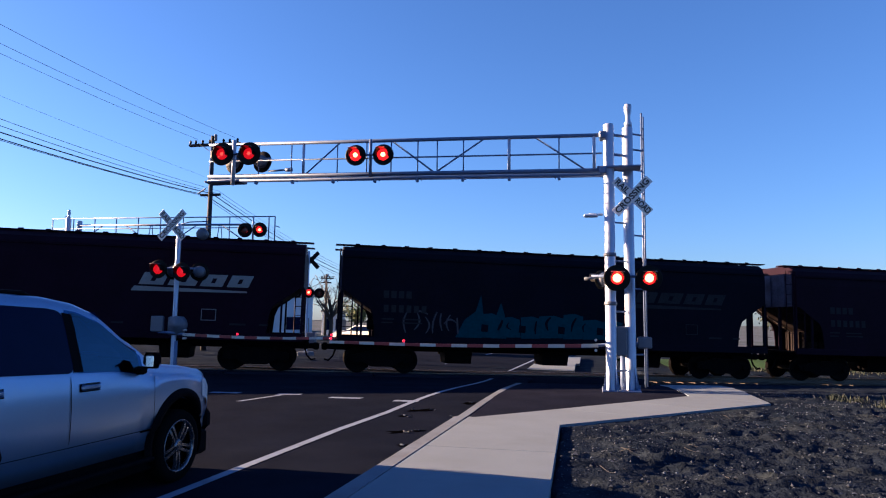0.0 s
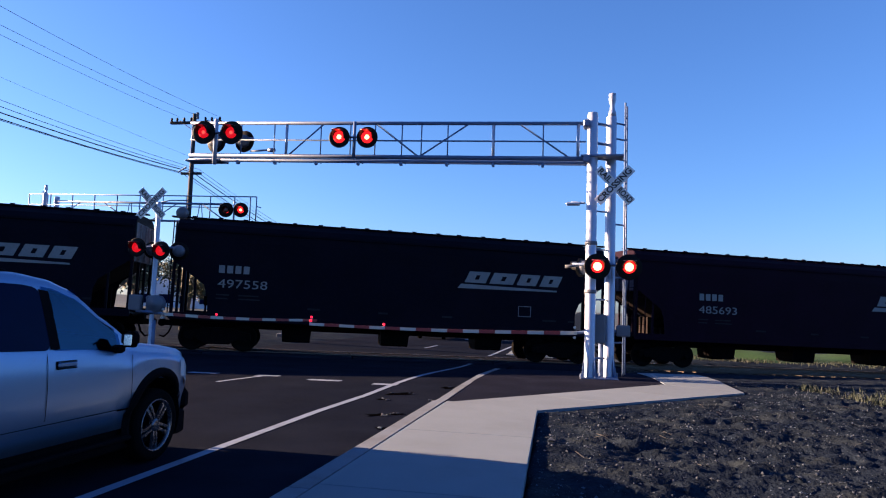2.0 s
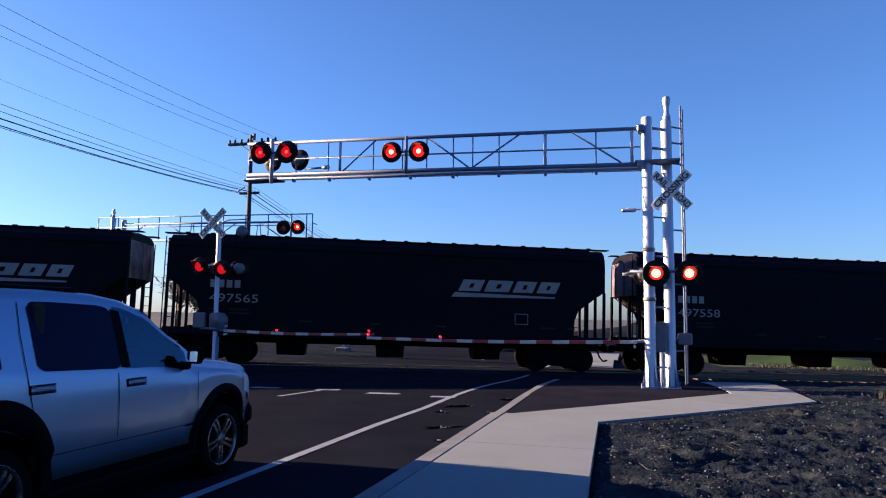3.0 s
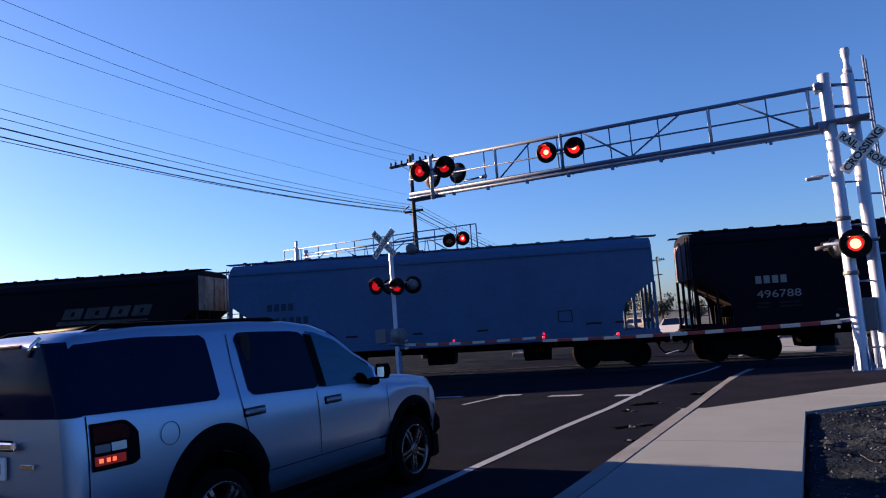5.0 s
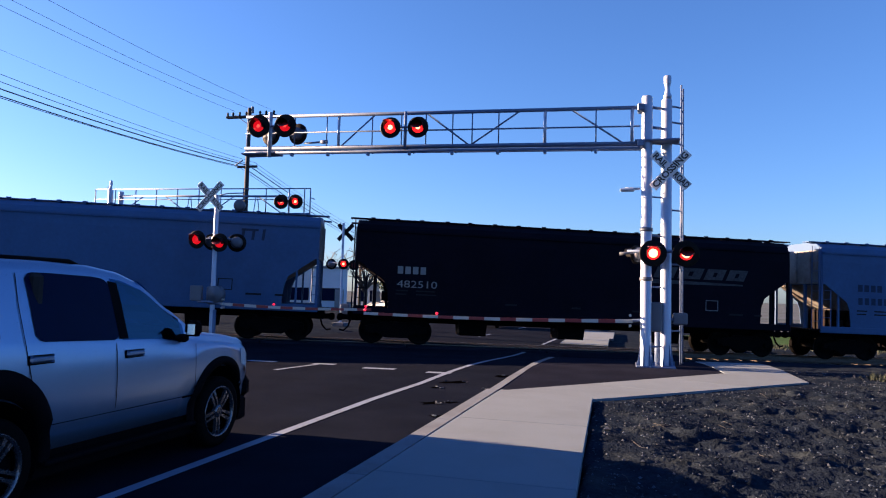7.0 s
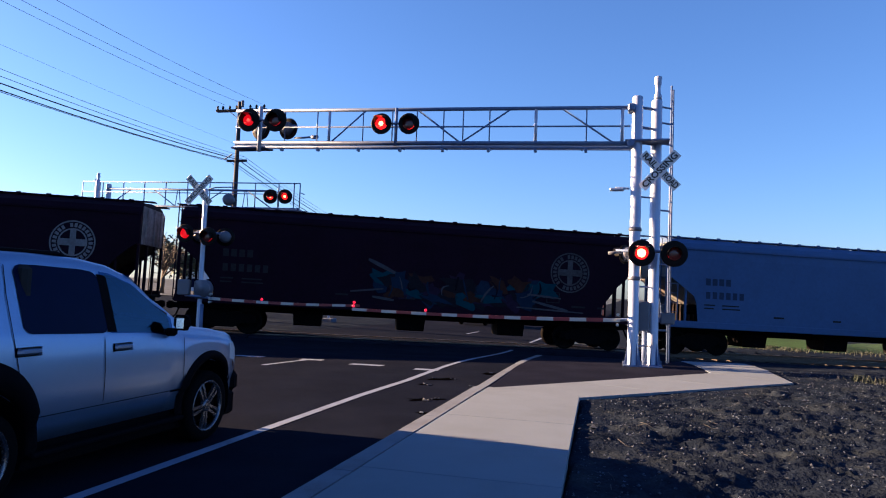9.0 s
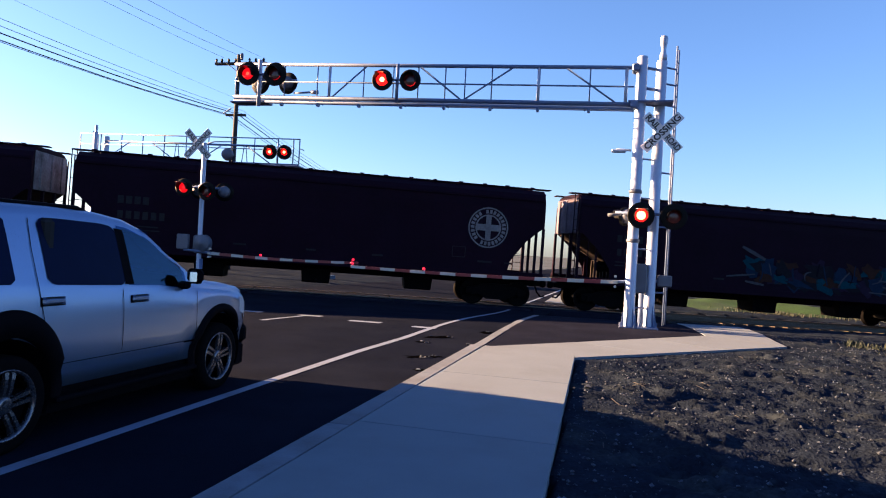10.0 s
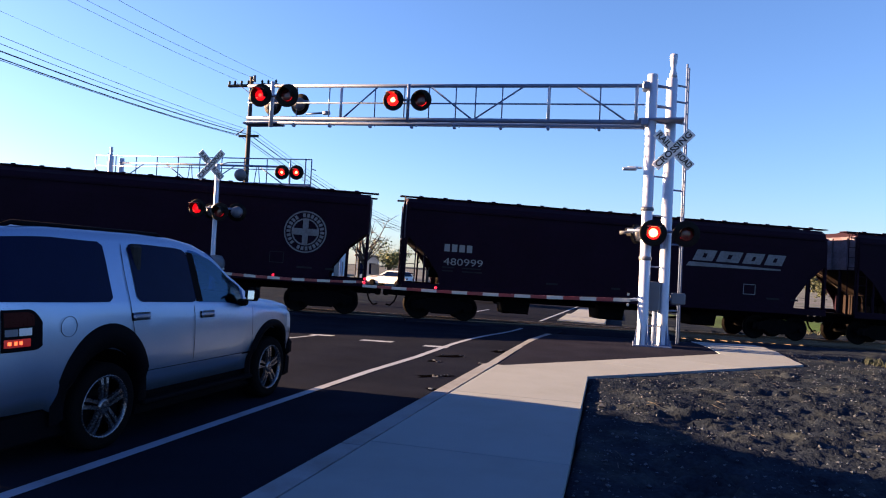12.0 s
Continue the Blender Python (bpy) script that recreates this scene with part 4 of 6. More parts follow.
def mixed_spray(car, r):
    """Faint overlapping patches of many colours with a few pale spikes."""
    random.seed(13)
    tones = (SPRAY_BLUE, SPRAY_TEAL, SPRAY_DULL, SPRAY_OCHRE, SPRAY_BLUE, SPRAY_DULL, SPRAY_PURPLE)
    for i in range(44):
        x = r + 7.6 + 5.9 * (i + random.uniform(-0.5, 0.5)) / 43
        blot(car, x, random.uniform(1.6, 2.35), random.uniform(0.25, 0.6), random.uniform(0.12, 0.34), tones[i % 7], i % 5, 0.5)
    for i in range(12):
        x = r + 7.8 + 5.4 * i / 11
        streak(car, x, random.uniform(1.6, 2.0), x + random.uniform(-0.3, 0.5), random.uniform(2.1, 2.6), random.uniform(0.02, 0.05), (SPRAY_BLUE, SPRAY_PALE, CAR_BLACK)[i % 3], 6, random.uniform(-0.2, 0.2))
    for x0, z0, x1, z1, w in ((7.0, 2.95, 8.0, 2.5, 0.07), (7.2, 1.6, 8.0, 1.5, 0.05), (13.2, 1.75, 14.6, 1.45, 0.05), (13.0, 2.0, 14.3, 1.9, 0.04), (6.4, 1.75, 7.6, 1.9, 0.035), (12.6, 1.5, 15.2, 1.4, 0.03)):
        streak(car, r + x0, z0, r + x1, z1, w, SPRAY_PALE, 7)


# rear end of each gap at the clip's start, along the track, from the leading car back
GAPS = [54.6, 36.4, 18.13, -0.14, -18.13, -35.51, -52.92, -70.29, -87.57, -105.86, -122.98, -141.25, -159.48, -177.58, -195.7, -213.8]
BROWN_L = "dark brown covered hopper car with roof walks and end ladders"
GREY_L = "blue-grey covered hopper car with smooth rounded sides"
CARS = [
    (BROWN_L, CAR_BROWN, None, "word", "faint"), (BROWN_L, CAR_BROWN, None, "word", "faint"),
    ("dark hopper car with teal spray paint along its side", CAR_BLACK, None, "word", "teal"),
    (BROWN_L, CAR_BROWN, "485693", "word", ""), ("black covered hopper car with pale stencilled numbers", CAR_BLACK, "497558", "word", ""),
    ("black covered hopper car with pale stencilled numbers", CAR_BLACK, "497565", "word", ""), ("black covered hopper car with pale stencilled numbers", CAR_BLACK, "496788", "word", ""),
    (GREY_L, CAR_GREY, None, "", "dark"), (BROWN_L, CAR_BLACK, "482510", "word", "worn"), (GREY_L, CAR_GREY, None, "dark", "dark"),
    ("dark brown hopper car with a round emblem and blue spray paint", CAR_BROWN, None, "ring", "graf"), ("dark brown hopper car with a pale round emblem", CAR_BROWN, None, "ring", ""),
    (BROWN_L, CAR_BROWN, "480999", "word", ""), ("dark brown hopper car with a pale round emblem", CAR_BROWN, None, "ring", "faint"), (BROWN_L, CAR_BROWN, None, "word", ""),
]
TRAIN = []
for (label, paint, number, emblem, extra), ahead, behind in zip(CARS, GAPS, GAPS[1:]):
    length = ahead - behind - 0.72
    car = hopper("hopper_car", length, paint, label, 0.15 if ahead < -110 else 0.08 if ahead < -80 else 0.0)
    f, r = length / 2, -length / 2
    tone = MARK_FAINT if extra in ("faint", "teal") else MARK_WHITE
    if paint is CAR_GREY:
        marks(car, r, None, MARK_DARK, f)
        if emblem == "dark":
            g = Geo()
            for a in (0, 0.36, 0.72):
                slant(g, f - 3.1 + a, f - 3.0 + a, 3.55, 3.95, 0.1)
            slant(g, f - 3.1, f - 2.5, 3.87, 3.95, 0.1)
            part("emblem", g, MARK_DARK, car, m=on_side(0, 0))
    else:
        marks(car, r, number, MARK_WHITE if number else MARK_FAINT, f, *{"485693": (3.0, 0.1), "496788": (2.33, 0.18, 1.48), "480999": (1.73, 0.28, 1.48), "482510": (1.8, 0.25, 1.48)}.get(number, (1.8, 0.1)))
        if emblem == "word":
            wordmark(car, f, MARK_FAINT if extra in ("faint", "teal") else MARK_DIM if extra == "worn" else MARK_MID if number == "480999" else tone)
        elif emblem == "ring":
            ring_emblem(car, f, MARK_DIM if extra == "graf" else MARK_MID, 2.6 if extra == "faint" else 2.93 if extra == "graf" else 2.5)
    if extra == "teal":
        teal_spray(car, r)
    if extra == "graf":
        mixed_spray(car, r)
    TRAIN.append((car, (ahead + behind) / 2))


def track_pose(s):
    p = U * s + N * TRACK_Q
    return pose(p.x, p.y, -0.2 + GRADE * s + RAIL_Z, 0, math.degrees(math.atan(-GRADE)), 22.5)


def travelled(t):
    return 15.172 * t - 0.0245 * t * t


# ---- crossing signals ----
BLINK_DISCS = []      # (shutter, local pose when shut, which flasher: 0 left, 1 right, 2 far left, 3 far right)


def lamp(parent, at, heading, flasher=None, back=0.3, core=0.08, dim=False):
    """A round crossing lamp on its black target. heading: degrees that its face turns from -y."""
    la = new("signal_lamp")
    la.parent = parent
    la.matrix_basis = pose(*at, 0, 0, heading)
    face = Matrix.Rotation(math.pi / 2, 4, "X")            # z of a lathe turns to -y
    part("target", Geo().lathe([(0.02, -0.012), (back, -0.012), (back, 0.0), (back - 0.02, 0.006), (0.16, 0.006)], 28, face), LAMP_BLACK, la)
    part("housing", Geo().lathe([(0.02, -0.24), (0.10, -0.235), (0.17, -0.19), (0.19, -0.12), (0.19, -0.013)], 20, face), LAMP_GREY, la, "grey rounded lamp housing")
    part("lens", Geo().lathe([(0.162, 0.004), (0.162, 0.018), (0.09, 0.034), (0.02, 0.038)], 24, face), (LENS_DIM if dim else LENS_LIT) if flasher is not None else LENS_DARK, la, "red glass lens")
    if flasher is not None and core:
        part("bulb", Geo().lathe([(core, 0.024), (core * 0.75, 0.042), (0.02, 0.05)], 16, face), BULB_DIM if dim else BULB_LIT, la)
    rings = []
    for i in range(15):
        c, w = math.cos(math.pi * (i / 14 * 1.2 - 0.1)), math.sin(math.pi * (i / 14 * 1.2 - 0.1))
        rings.append([(0.172 * c, -0.006, 0.172 * w), (0.172 * c, -0.30 + 0.1 * (1 - w), 0.172 * w), (0.162 * c, -0.30 + 0.1 * (1 - w), 0.162 * w), (0.162 * c, -0.006, 0.162 * w)])
    g = Geo().loft(rings, True, True, False)
    part("hood", g, LAMP_BLACK, la)
    if flasher is not None:
        # added disc that covers the glowing lens whenever the lamp is dark
        sh = part("shutter", Geo().lathe([(0.165, -0.014), (0.168, -0.012), (0.168, -0.004), (0.155, 0.003), (0.02, 0.006)], 24, Matrix.Translation((0, 0, -0.155)) @ face), LENS_DARK, la, "added dark red disc that hides the lit lens between flashes", m=pose(0, -0.056, 0.158))
        BLINK_DISCS.append((sh, flasher))
    return la


def crossbuck(parent, at, heading, size=1.22, letters=True, face=None):
    """Two crossed boards with their words."""
    cb = new("crossbuck")
    cb.parent = parent
    cb.matrix_basis = pose(*at, 0, 0, heading)
    up = Matrix.Rotation(math.pi / 2, 4, "X")
    for ang, text, out in ((-46, (("RAIL", -0.29, 0.34), ("ROAD", 0.30, 0.37)), 0.0), (46, (("CROSSING", 0.0, 0.92),), 0.016)):
        rot = Matrix.Translation((0, -out, 0)) @ Matrix.Rotation(radians(ang), 4, "Y").inverted()
        b = part("board", Geo().box((0, 0, 0), (size, 0.012, 0.23), c2=0.004), face or SIGN_WHITE, cb, "bare dark back of a board" if face else "white reflective board", m=rot)
        if letters:
            for word, at_x, wide in text:
                words("lettering", word, 0.215, SIGN_BLACK, b, pose(at_x * size, -0.009, 0) @ up, wide * size, 0.002, 0.007)
    return cb


def truss(parent, x0, x1, y0, y1, zb, zt, posts, diags, thick, brackets, deck=True):
    """A walkway truss from x0 to x1: chords, posts, diagonals and a grated deck."""
    rise = 0.14

    def at(x, z, dy=0.0):
        k = (x - x0) / (x1 - x0)
        return (x, y0 + (y1 - y0) * k + dy, z + rise * k)

    for dy in (0.0,):
        for z, r in ((zt, 0.05), (zb, 0.05), ((zb + zt) / 2 - 0.02, 0.022)):
            part("chord", Geo().tube(at(x0, z, dy), at(x1, z, dy), r, 10), GALV, parent)
        for x in posts:
            g = Geo().tube(at(x, zb, dy), at(x, zt, dy), 0.042 if x in thick else 0.018, 8)
            part("post", g, WHITE_POST if x in thick else GALV, parent)
        for a, b, up in diags:
            g = Geo().tube(at(a, zb if up else zt, dy), at(b, zt if up else zb, dy), 0.024, 8)
            part("diagonal", g, GALV, parent)
    if not deck:
        return at
    g = Geo()
    nb = int(abs(x1 - x0) / 1.22)
    for i in range(nb + 1):
        x = x0 + (x1 - x0) * i / nb
        p, q = at(x, zb - 0.07, 0.02), at(x, zb - 0.07, 0.60)
        g.box(((p[0] + q[0]) / 2, (p[1] + q[1]) / 2, p[2]), (0.03, 0.58, 0.03))
    for dy in (0.02, 0.2, 0.4, 0.6):
        g.tube(at(x0, zb - 0.05, dy), at(x1, zb - 0.05, dy), 0.018, 6)
    part("deck_grating", g, GALV, parent)
    part("toe_board", Geo().tube(at(x0, zb - 0.13, -0.02), at(x1, zb - 0.13, -0.02), 0.035, 8), GALV, parent)
    for x in brackets:
        p = at(x, zb - 0.2)
        part("bracket", Geo().box((p[0], p[1] - 0.02, p[2]), (0.07, 0.12, 0.1), c2=0.01), GALV, parent)
    return at


def mast_tube(parent, x, y, z0, z1, r, name="mast", material=None):
    g = Geo().lathe([(r * 1.05, z0), (r * 1.05, z0 + 0.02), (r, z0 + 0.05), (r, z1 - 0.03), (r * 0.9, z1), (0.01, z1 + 0.02)], 20, Matrix.Translation((x, y, 0)))
    return part(name, g, material or WHITE_POST, parent)


def near_cantilever():
    c = thing("cantilever_signal", "cantilever signal with white masts, truss arm and red lamps", "railway signal")
    ax, ay, bx, by = 0.17, 18.4, 0.66, 18.75
    mast_tube(c, ax, ay, 0.0, 6.89, 0.135)
    mast_tube(c, bx, by, 0.0, 6.87, 0.135)
    part("base_plate", Geo().box(((ax + bx) / 2, (ay + by) / 2, 0.0), (0.95, 0.75, 0.06), pose(0, 0, 0.0), c2=0.01), GALV, c)
    for x, y in ((ax, ay), (bx, by)):
        for k in range(6):
            a = k * math.pi / 3 + 0.2
            g = Geo().prism([(0.12, 0.03), (0.21, 0.03), (0.125, 0.62)], -0.006, 0.006, Matrix.Translation((x, y, 0)) @ Matrix.Rotation(a, 4, "Z") @ Matrix.Rotation(math.pi / 2, 4, "X"))
            part("stiffener", g, GALV, c)
        for k in range(4):
            a = k * math.pi / 2 + 0.6
            part("anchor_bolt", Geo().tube((x + 0.26 * math.cos(a), y + 0.26 * math.sin(a), 0.02), (x + 0.26 * math.cos(a), y + 0.26 * math.sin(a), 0.12), 0.02, 6), GALV, c)
    for z in (0.5, 1.0, 2.0, 3.3, 4.3, 5.7, 6.1, 6.62):
        part("tie_bar", Geo().tube((ax, ay, z), (bx, by, z), 0.04 if z > 5.5 else 0.022, 8), GALV, c)
    # fluted cap on the farther mast
    g = Geo().lathe([(0.10, 6.88), (0.10, 7.0), (0.075, 7.04), (0.06, 7.15), (0.075, 7.26), (0.095, 7.32), (0.1, 7.45), (0.085, 7.5), (0.01, 7.5)], 16, Matrix.Translation((bx + 0.02, by, 0)))
    part("mast_cap", g, WHITE_POST, c)
    # climbing ladder
    g = Geo()
    lx, ly = 1.03, 18.95
    for dy in (0.0, 0.36):
        g.tube((lx + dy * 0.18, ly + dy, 0.05), (lx + dy * 0.18, ly + dy, 7.3), 0.026, 8)
    for k in range(23):
        g.tube((lx, ly, 0.35 + 0.3 * k), (lx + 0.065, ly + 0.36, 0.35 + 0.3 * k), 0.014, 6)
    part("ladder", g, GALV, c)
    for z in (0.9, 2.6, 4.0, 5.75, 6.3, 6.72):
        part("ladder_bracket", Geo().tube((bx, by, z), (lx, ly + 0.1, z), 0.025, 6), GALV, c)
    # arm
    posts = [-0.2, -1.1, -2.41, -3.64, -4.36, -4.9, -5.65, -6.35, -7.2, -8.2, -8.56, -9.55, -10.4, -11.05]
    at = truss(c, 0.0, -11.1, 18.25, 17.85, 5.645, 6.57, posts, ((-0.4, -1.75, True), (-4.42, -3.05, True), (-5.65, -4.42, False), (-8.15, -7.1, True)), (-2.41, -8.2, -0.2), (-1.1, -2.4, -3.65, -4.9, -6.1, -7.3, -8.5, -9.6))
    for z in (5.64, 6.57):
        g = Geo().box((0.02, 18.35, z), (0.18, 0.4, 0.2), c2=0.03)
        part("arm_clamp", g, GALV, c)
    part("arm_collar", Geo().box((0.42, 18.45, 5.72), (1.1, 0.5, 0.05), c2=0.01), GALV, c)
    part("end_platform", Geo().box((-10.65, 18.05, 5.63), (1.1, 0.5, 0.05), c2=0.01), GALV, c)
    g = Geo().tube((-11.2, 17.9, 5.45), (-11.45, 17.9, 5.3), 0.02, 6)
    part("platform_stay", g, GALV, c)
    # lamps on the arm, before and behind it
    for x, z, fl in ((-6.57, 6.11, 0), (-5.79, 6.11, 1)):
        p = at(x, z)
        lamp(c, (p[0], p[1] - 0.28, p[2]), 5, fl, 0.29)
    p = at(-6.2, 6.2)
    part("lamp_post", Geo().tube((p[0], p[1] - 0.12, 5.62), (p[0], p[1] - 0.12, 6.66), 0.045, 10), GALV, c)
    part("cross_arm", Geo().tube((-6.57, p[1] - 0.16, 6.22), (-5.79, p[1] - 0.16, 6.22), 0.03, 8), GALV, c)
    for x, z, fl in ((-10.51, 6.35, 0), (-9.67, 6.33, 1)):
        lamp(c, (x, 17.55, z), 6, fl, 0.33, 0.06, True)
    part("lamp_post", Geo().tube((-10.28, 17.8, 5.5), (-10.28, 17.8, 6.8), 0.06, 10), WHITE_POST, c)
    part("cross_arm", Geo().tube((-10.51, 17.75, 6.38), (-9.67, 17.75, 6.38), 0.03, 8), GALV, c)
    for x in (-10.95, -10.05):
        lamp(c, (x + 0.25, 18.6, 6.33), 172, None, 0.32)
    part("cross_arm", Geo().tube((-10.6, 18.5, 6.4), (-9.5, 18.5, 6.4), 0.03, 8), GALV, c)
    g = Geo().tube((-9.5, 18.4, 6.0), (-8.95, 18.4, 6.02), 0.03, 8)
    g.tube((-8.95, 18.4, 6.02), (-8.75, 18.4, 6.02), 0.06, 8)
    part("bell", g, GALV, c)
    # mast lamps, crossbuck and flood light
    lamp(c, (0.33, 18.05, 2.83), 5, 0, 0.33, 0.12)
    lamp(c, (1.12, 18.25, 2.84), 5, 1, 0.33, 0.12)
    lamp(c, (-0.08, 18.75, 2.83), -125, None, 0.25)
    part("cross_arm", Geo().tube((-0.3, 18.4, 2.9), (1.2, 18.5, 2.9), 0.04, 8), GALV, c)
    g = Geo().tube((-0.15, 18.4, 2.86), (-0.48, 18.35, 2.83), 0.03, 8, 0.045)
    part("side_lamp", g, LAMP_GREY, c)
    crossbuck(c, (0.74, 18.2, 4.93), -1, 1.22)
    g = Geo().tube((0.0, 18.4, 4.5), (-0.35, 18.3, 4.5), 0.03, 8)
    g.box((-0.3, 18.3, 4.46), (0.36, 0.2, 0.07), c2=0.02)
    part("flood_light", g, WHITE_POST, c, "small pale flood light")
    for z, s in ((2.15, 0.34), (3.4, 0.3)):
        part("mast_band", Geo().lathe([(0.14, z), (0.16, z + 0.01), (0.16, z + 0.09), (0.14, z + 0.1)], 16, Matrix.Translation((ax, ay, 0))), LAMP_GREY, c)
    part("junction_box", Geo().box((0.42, 18.62, 1.25), (0.3, 0.25, 0.75), c2=0.03), LAMP_GREY, c)
    return c


def gate(name, pivot, tip_x, heading_y, lamps, label, back=0.28, off=0.02, lift=0.0):
    """A lowered crossing gate: machine, counterweight and a striped arm with small red lamps."""
    g0 = thing(name, label, "railway gate")
    px, py, pz = pivot
    d = 1 if tip_x > px else -1
    zt = pz - 0.02
    L = abs(tip_x - px)

    def at(k, dz=0.0, dy=0.0):
        return (px + d * L * k, py + heading_y * k + dy, pz + (zt - pz) * k + dz - 0.05 * math.sin(math.pi * k))
    n = int(L / 0.41)
    for i in range(n):
        a, b = at(i / n), at((i + 1) / n)
        h0, h1 = 0.045 - 0.01 * i / n, 0.045 - 0.01 * (i + 1) / n
        g = Geo().loft([[(a[0], a[1] - 0.03, a[2] - h0), (a[0], a[1] + 0.03, a[2] - h0), (a[0], a[1] + 0.03, a[2] + h0), (a[0], a[1] - 0.03, a[2] + h0)], [(b[0], b[1] - 0.03, b[2] - h1), (b[0], b[1] + 0.03, b[2] - h1), (b[0], b[1] + 0.03, b[2] + h1), (b[0], b[1] - 0.03, b[2] + h1)]], True, True, False)
        part("stripe", g, GATE_RED if i % 2 else GATE_WHITE, g0)
    for k in lamps:
        p = at(k, 0.095, -0.02)
        g = Geo().lathe([(0.02, -0.03), (0.034, -0.02), (0.038, 0.02), (0.024, 0.04), (0.01, 0.045)], 12, Matrix.Translation(p) @ Matrix.Rotation(math.pi / 2, 4, "X"))
        part("arm_lamp", g, GATE_LAMP, g0, "small glowing red lamp")
        part("lamp_bracket", Geo().box((p[0], p[1] + 0.02, p[2] - 0.06), (0.03, 0.03, 0.08)), GALV, g0)
    g = Geo().box((px - d * back, py + off, pz + 0.02 + lift), (0.42 + lift * 0.3, 0.3, 0.52 + lift * 0.3), c2=0.05)
    machine = part("machine", g, LAMP_GREY, g0, "grey gate machine housing")
    if lift:
        face = Matrix.Translation((px - d * (back - 0.1), py + off - 0.15, pz + 0.05 + lift)) @ Matrix.Rotation(math.pi / 2, 4, "X")
        part("drum_cover", Geo().lathe([(0.27, -0.2), (0.28, -0.18), (0.28, 0.03), (0.26, 0.05), (0.10, 0.052), (0.09, 0.075), (0.02, 0.08)], 24, face), LAMP_GREY, machine, "round grey drum cover")
    g = Geo().path([(px + d * 0.1, py, pz), (px - d * back, py + off - 0.2, pz + 0.05), (px - d * (back + 0.5), py + off - 0.2, pz + 0.07)], 0.04, 8)
    part("counterweight_arm", g, GALV, g0)
    part("counterweight", Geo().box((px - d * (back + 0.55), py + off - 0.2, pz + 0.08 + lift), (0.36 + lift * 0.3, 0.14, 0.3 + lift * 0.8), c2=0.03), LAMP_GREY, g0)
    for dz in (-0.12, 0.0, 0.14):
        part("pivot_bolt", Geo().tube((px + d * 0.06, py - 0.1, pz + dz), (px + d * 0.06, py + 0.05, pz + dz), 0.035, 8), GATE_WHITE, g0)
    part("machine_stand", Geo().tube((px - d * back, py + off, gz(px, py) - 0.1), (px - d * back, py + off, pz - 0.2), 0.07, 10), GALV, g0)
    return g0


def left_mast():
    x, y = -13.4, 20.0
    base = gz(x, y)
    c = thing("mast_signal", "silver signal mast with crossbuck and red flashing lamps", "railway signal")
    mast_tube(c, x, y, base - 0.1, 4.75, 0.075)
    part("foundation", Geo().box((x, y, base + 0.02), (0.7, 0.7, 0.3), c2=0.03), CURB, c)
    crossbuck(c, (x - 0.18, y - 0.12, 4.7), 2, 1.22)
    lamp(c, (x - 0.47, y - 0.32, 3.26), 4, 0, 0.3, 0.0, True)
    lamp(c, (x + 0.40, y - 0.36, 3.16), 4, 1, 0.3, 0.0, True)
    lamp(c, (x - 0.28, y + 0.24, 3.22), 205, None, 0.27)
    lamp(c, (x + 0.66, y + 0.24, 3.2), 205, None, 0.3)
    part("cross_arm", Geo().tube((x - 0.8, y - 0.1, 3.3), (x + 0.6, y + 0.1, 3.3), 0.035, 8), GALV, c)
    part("junction_cap", Geo().lathe([(0.11, 3.08), (0.13, 3.12), (0.13, 3.36), (0.11, 3.4)], 14, Matrix.Translation((x, y, 0))), LAMP_GREY, c)
    lamp(c, (x + 0.74, y + 0.2, 4.42), 200, None, 0.2)
    part("bell_arm", Geo().path([(x, y, 4.72), (x + 0.3, y + 0.1, 4.82), (x + 0.9, y + 0.2, 4.84)], 0.02, 6), GALV, c)
    part("wrap_band", Geo().lathe([(0.08, 1.5), (0.09, 1.52), (0.09, 1.72), (0.08, 1.74)], 14, Matrix.Translation((x, y, 0))), LAMP_BLACK, c)
    return c


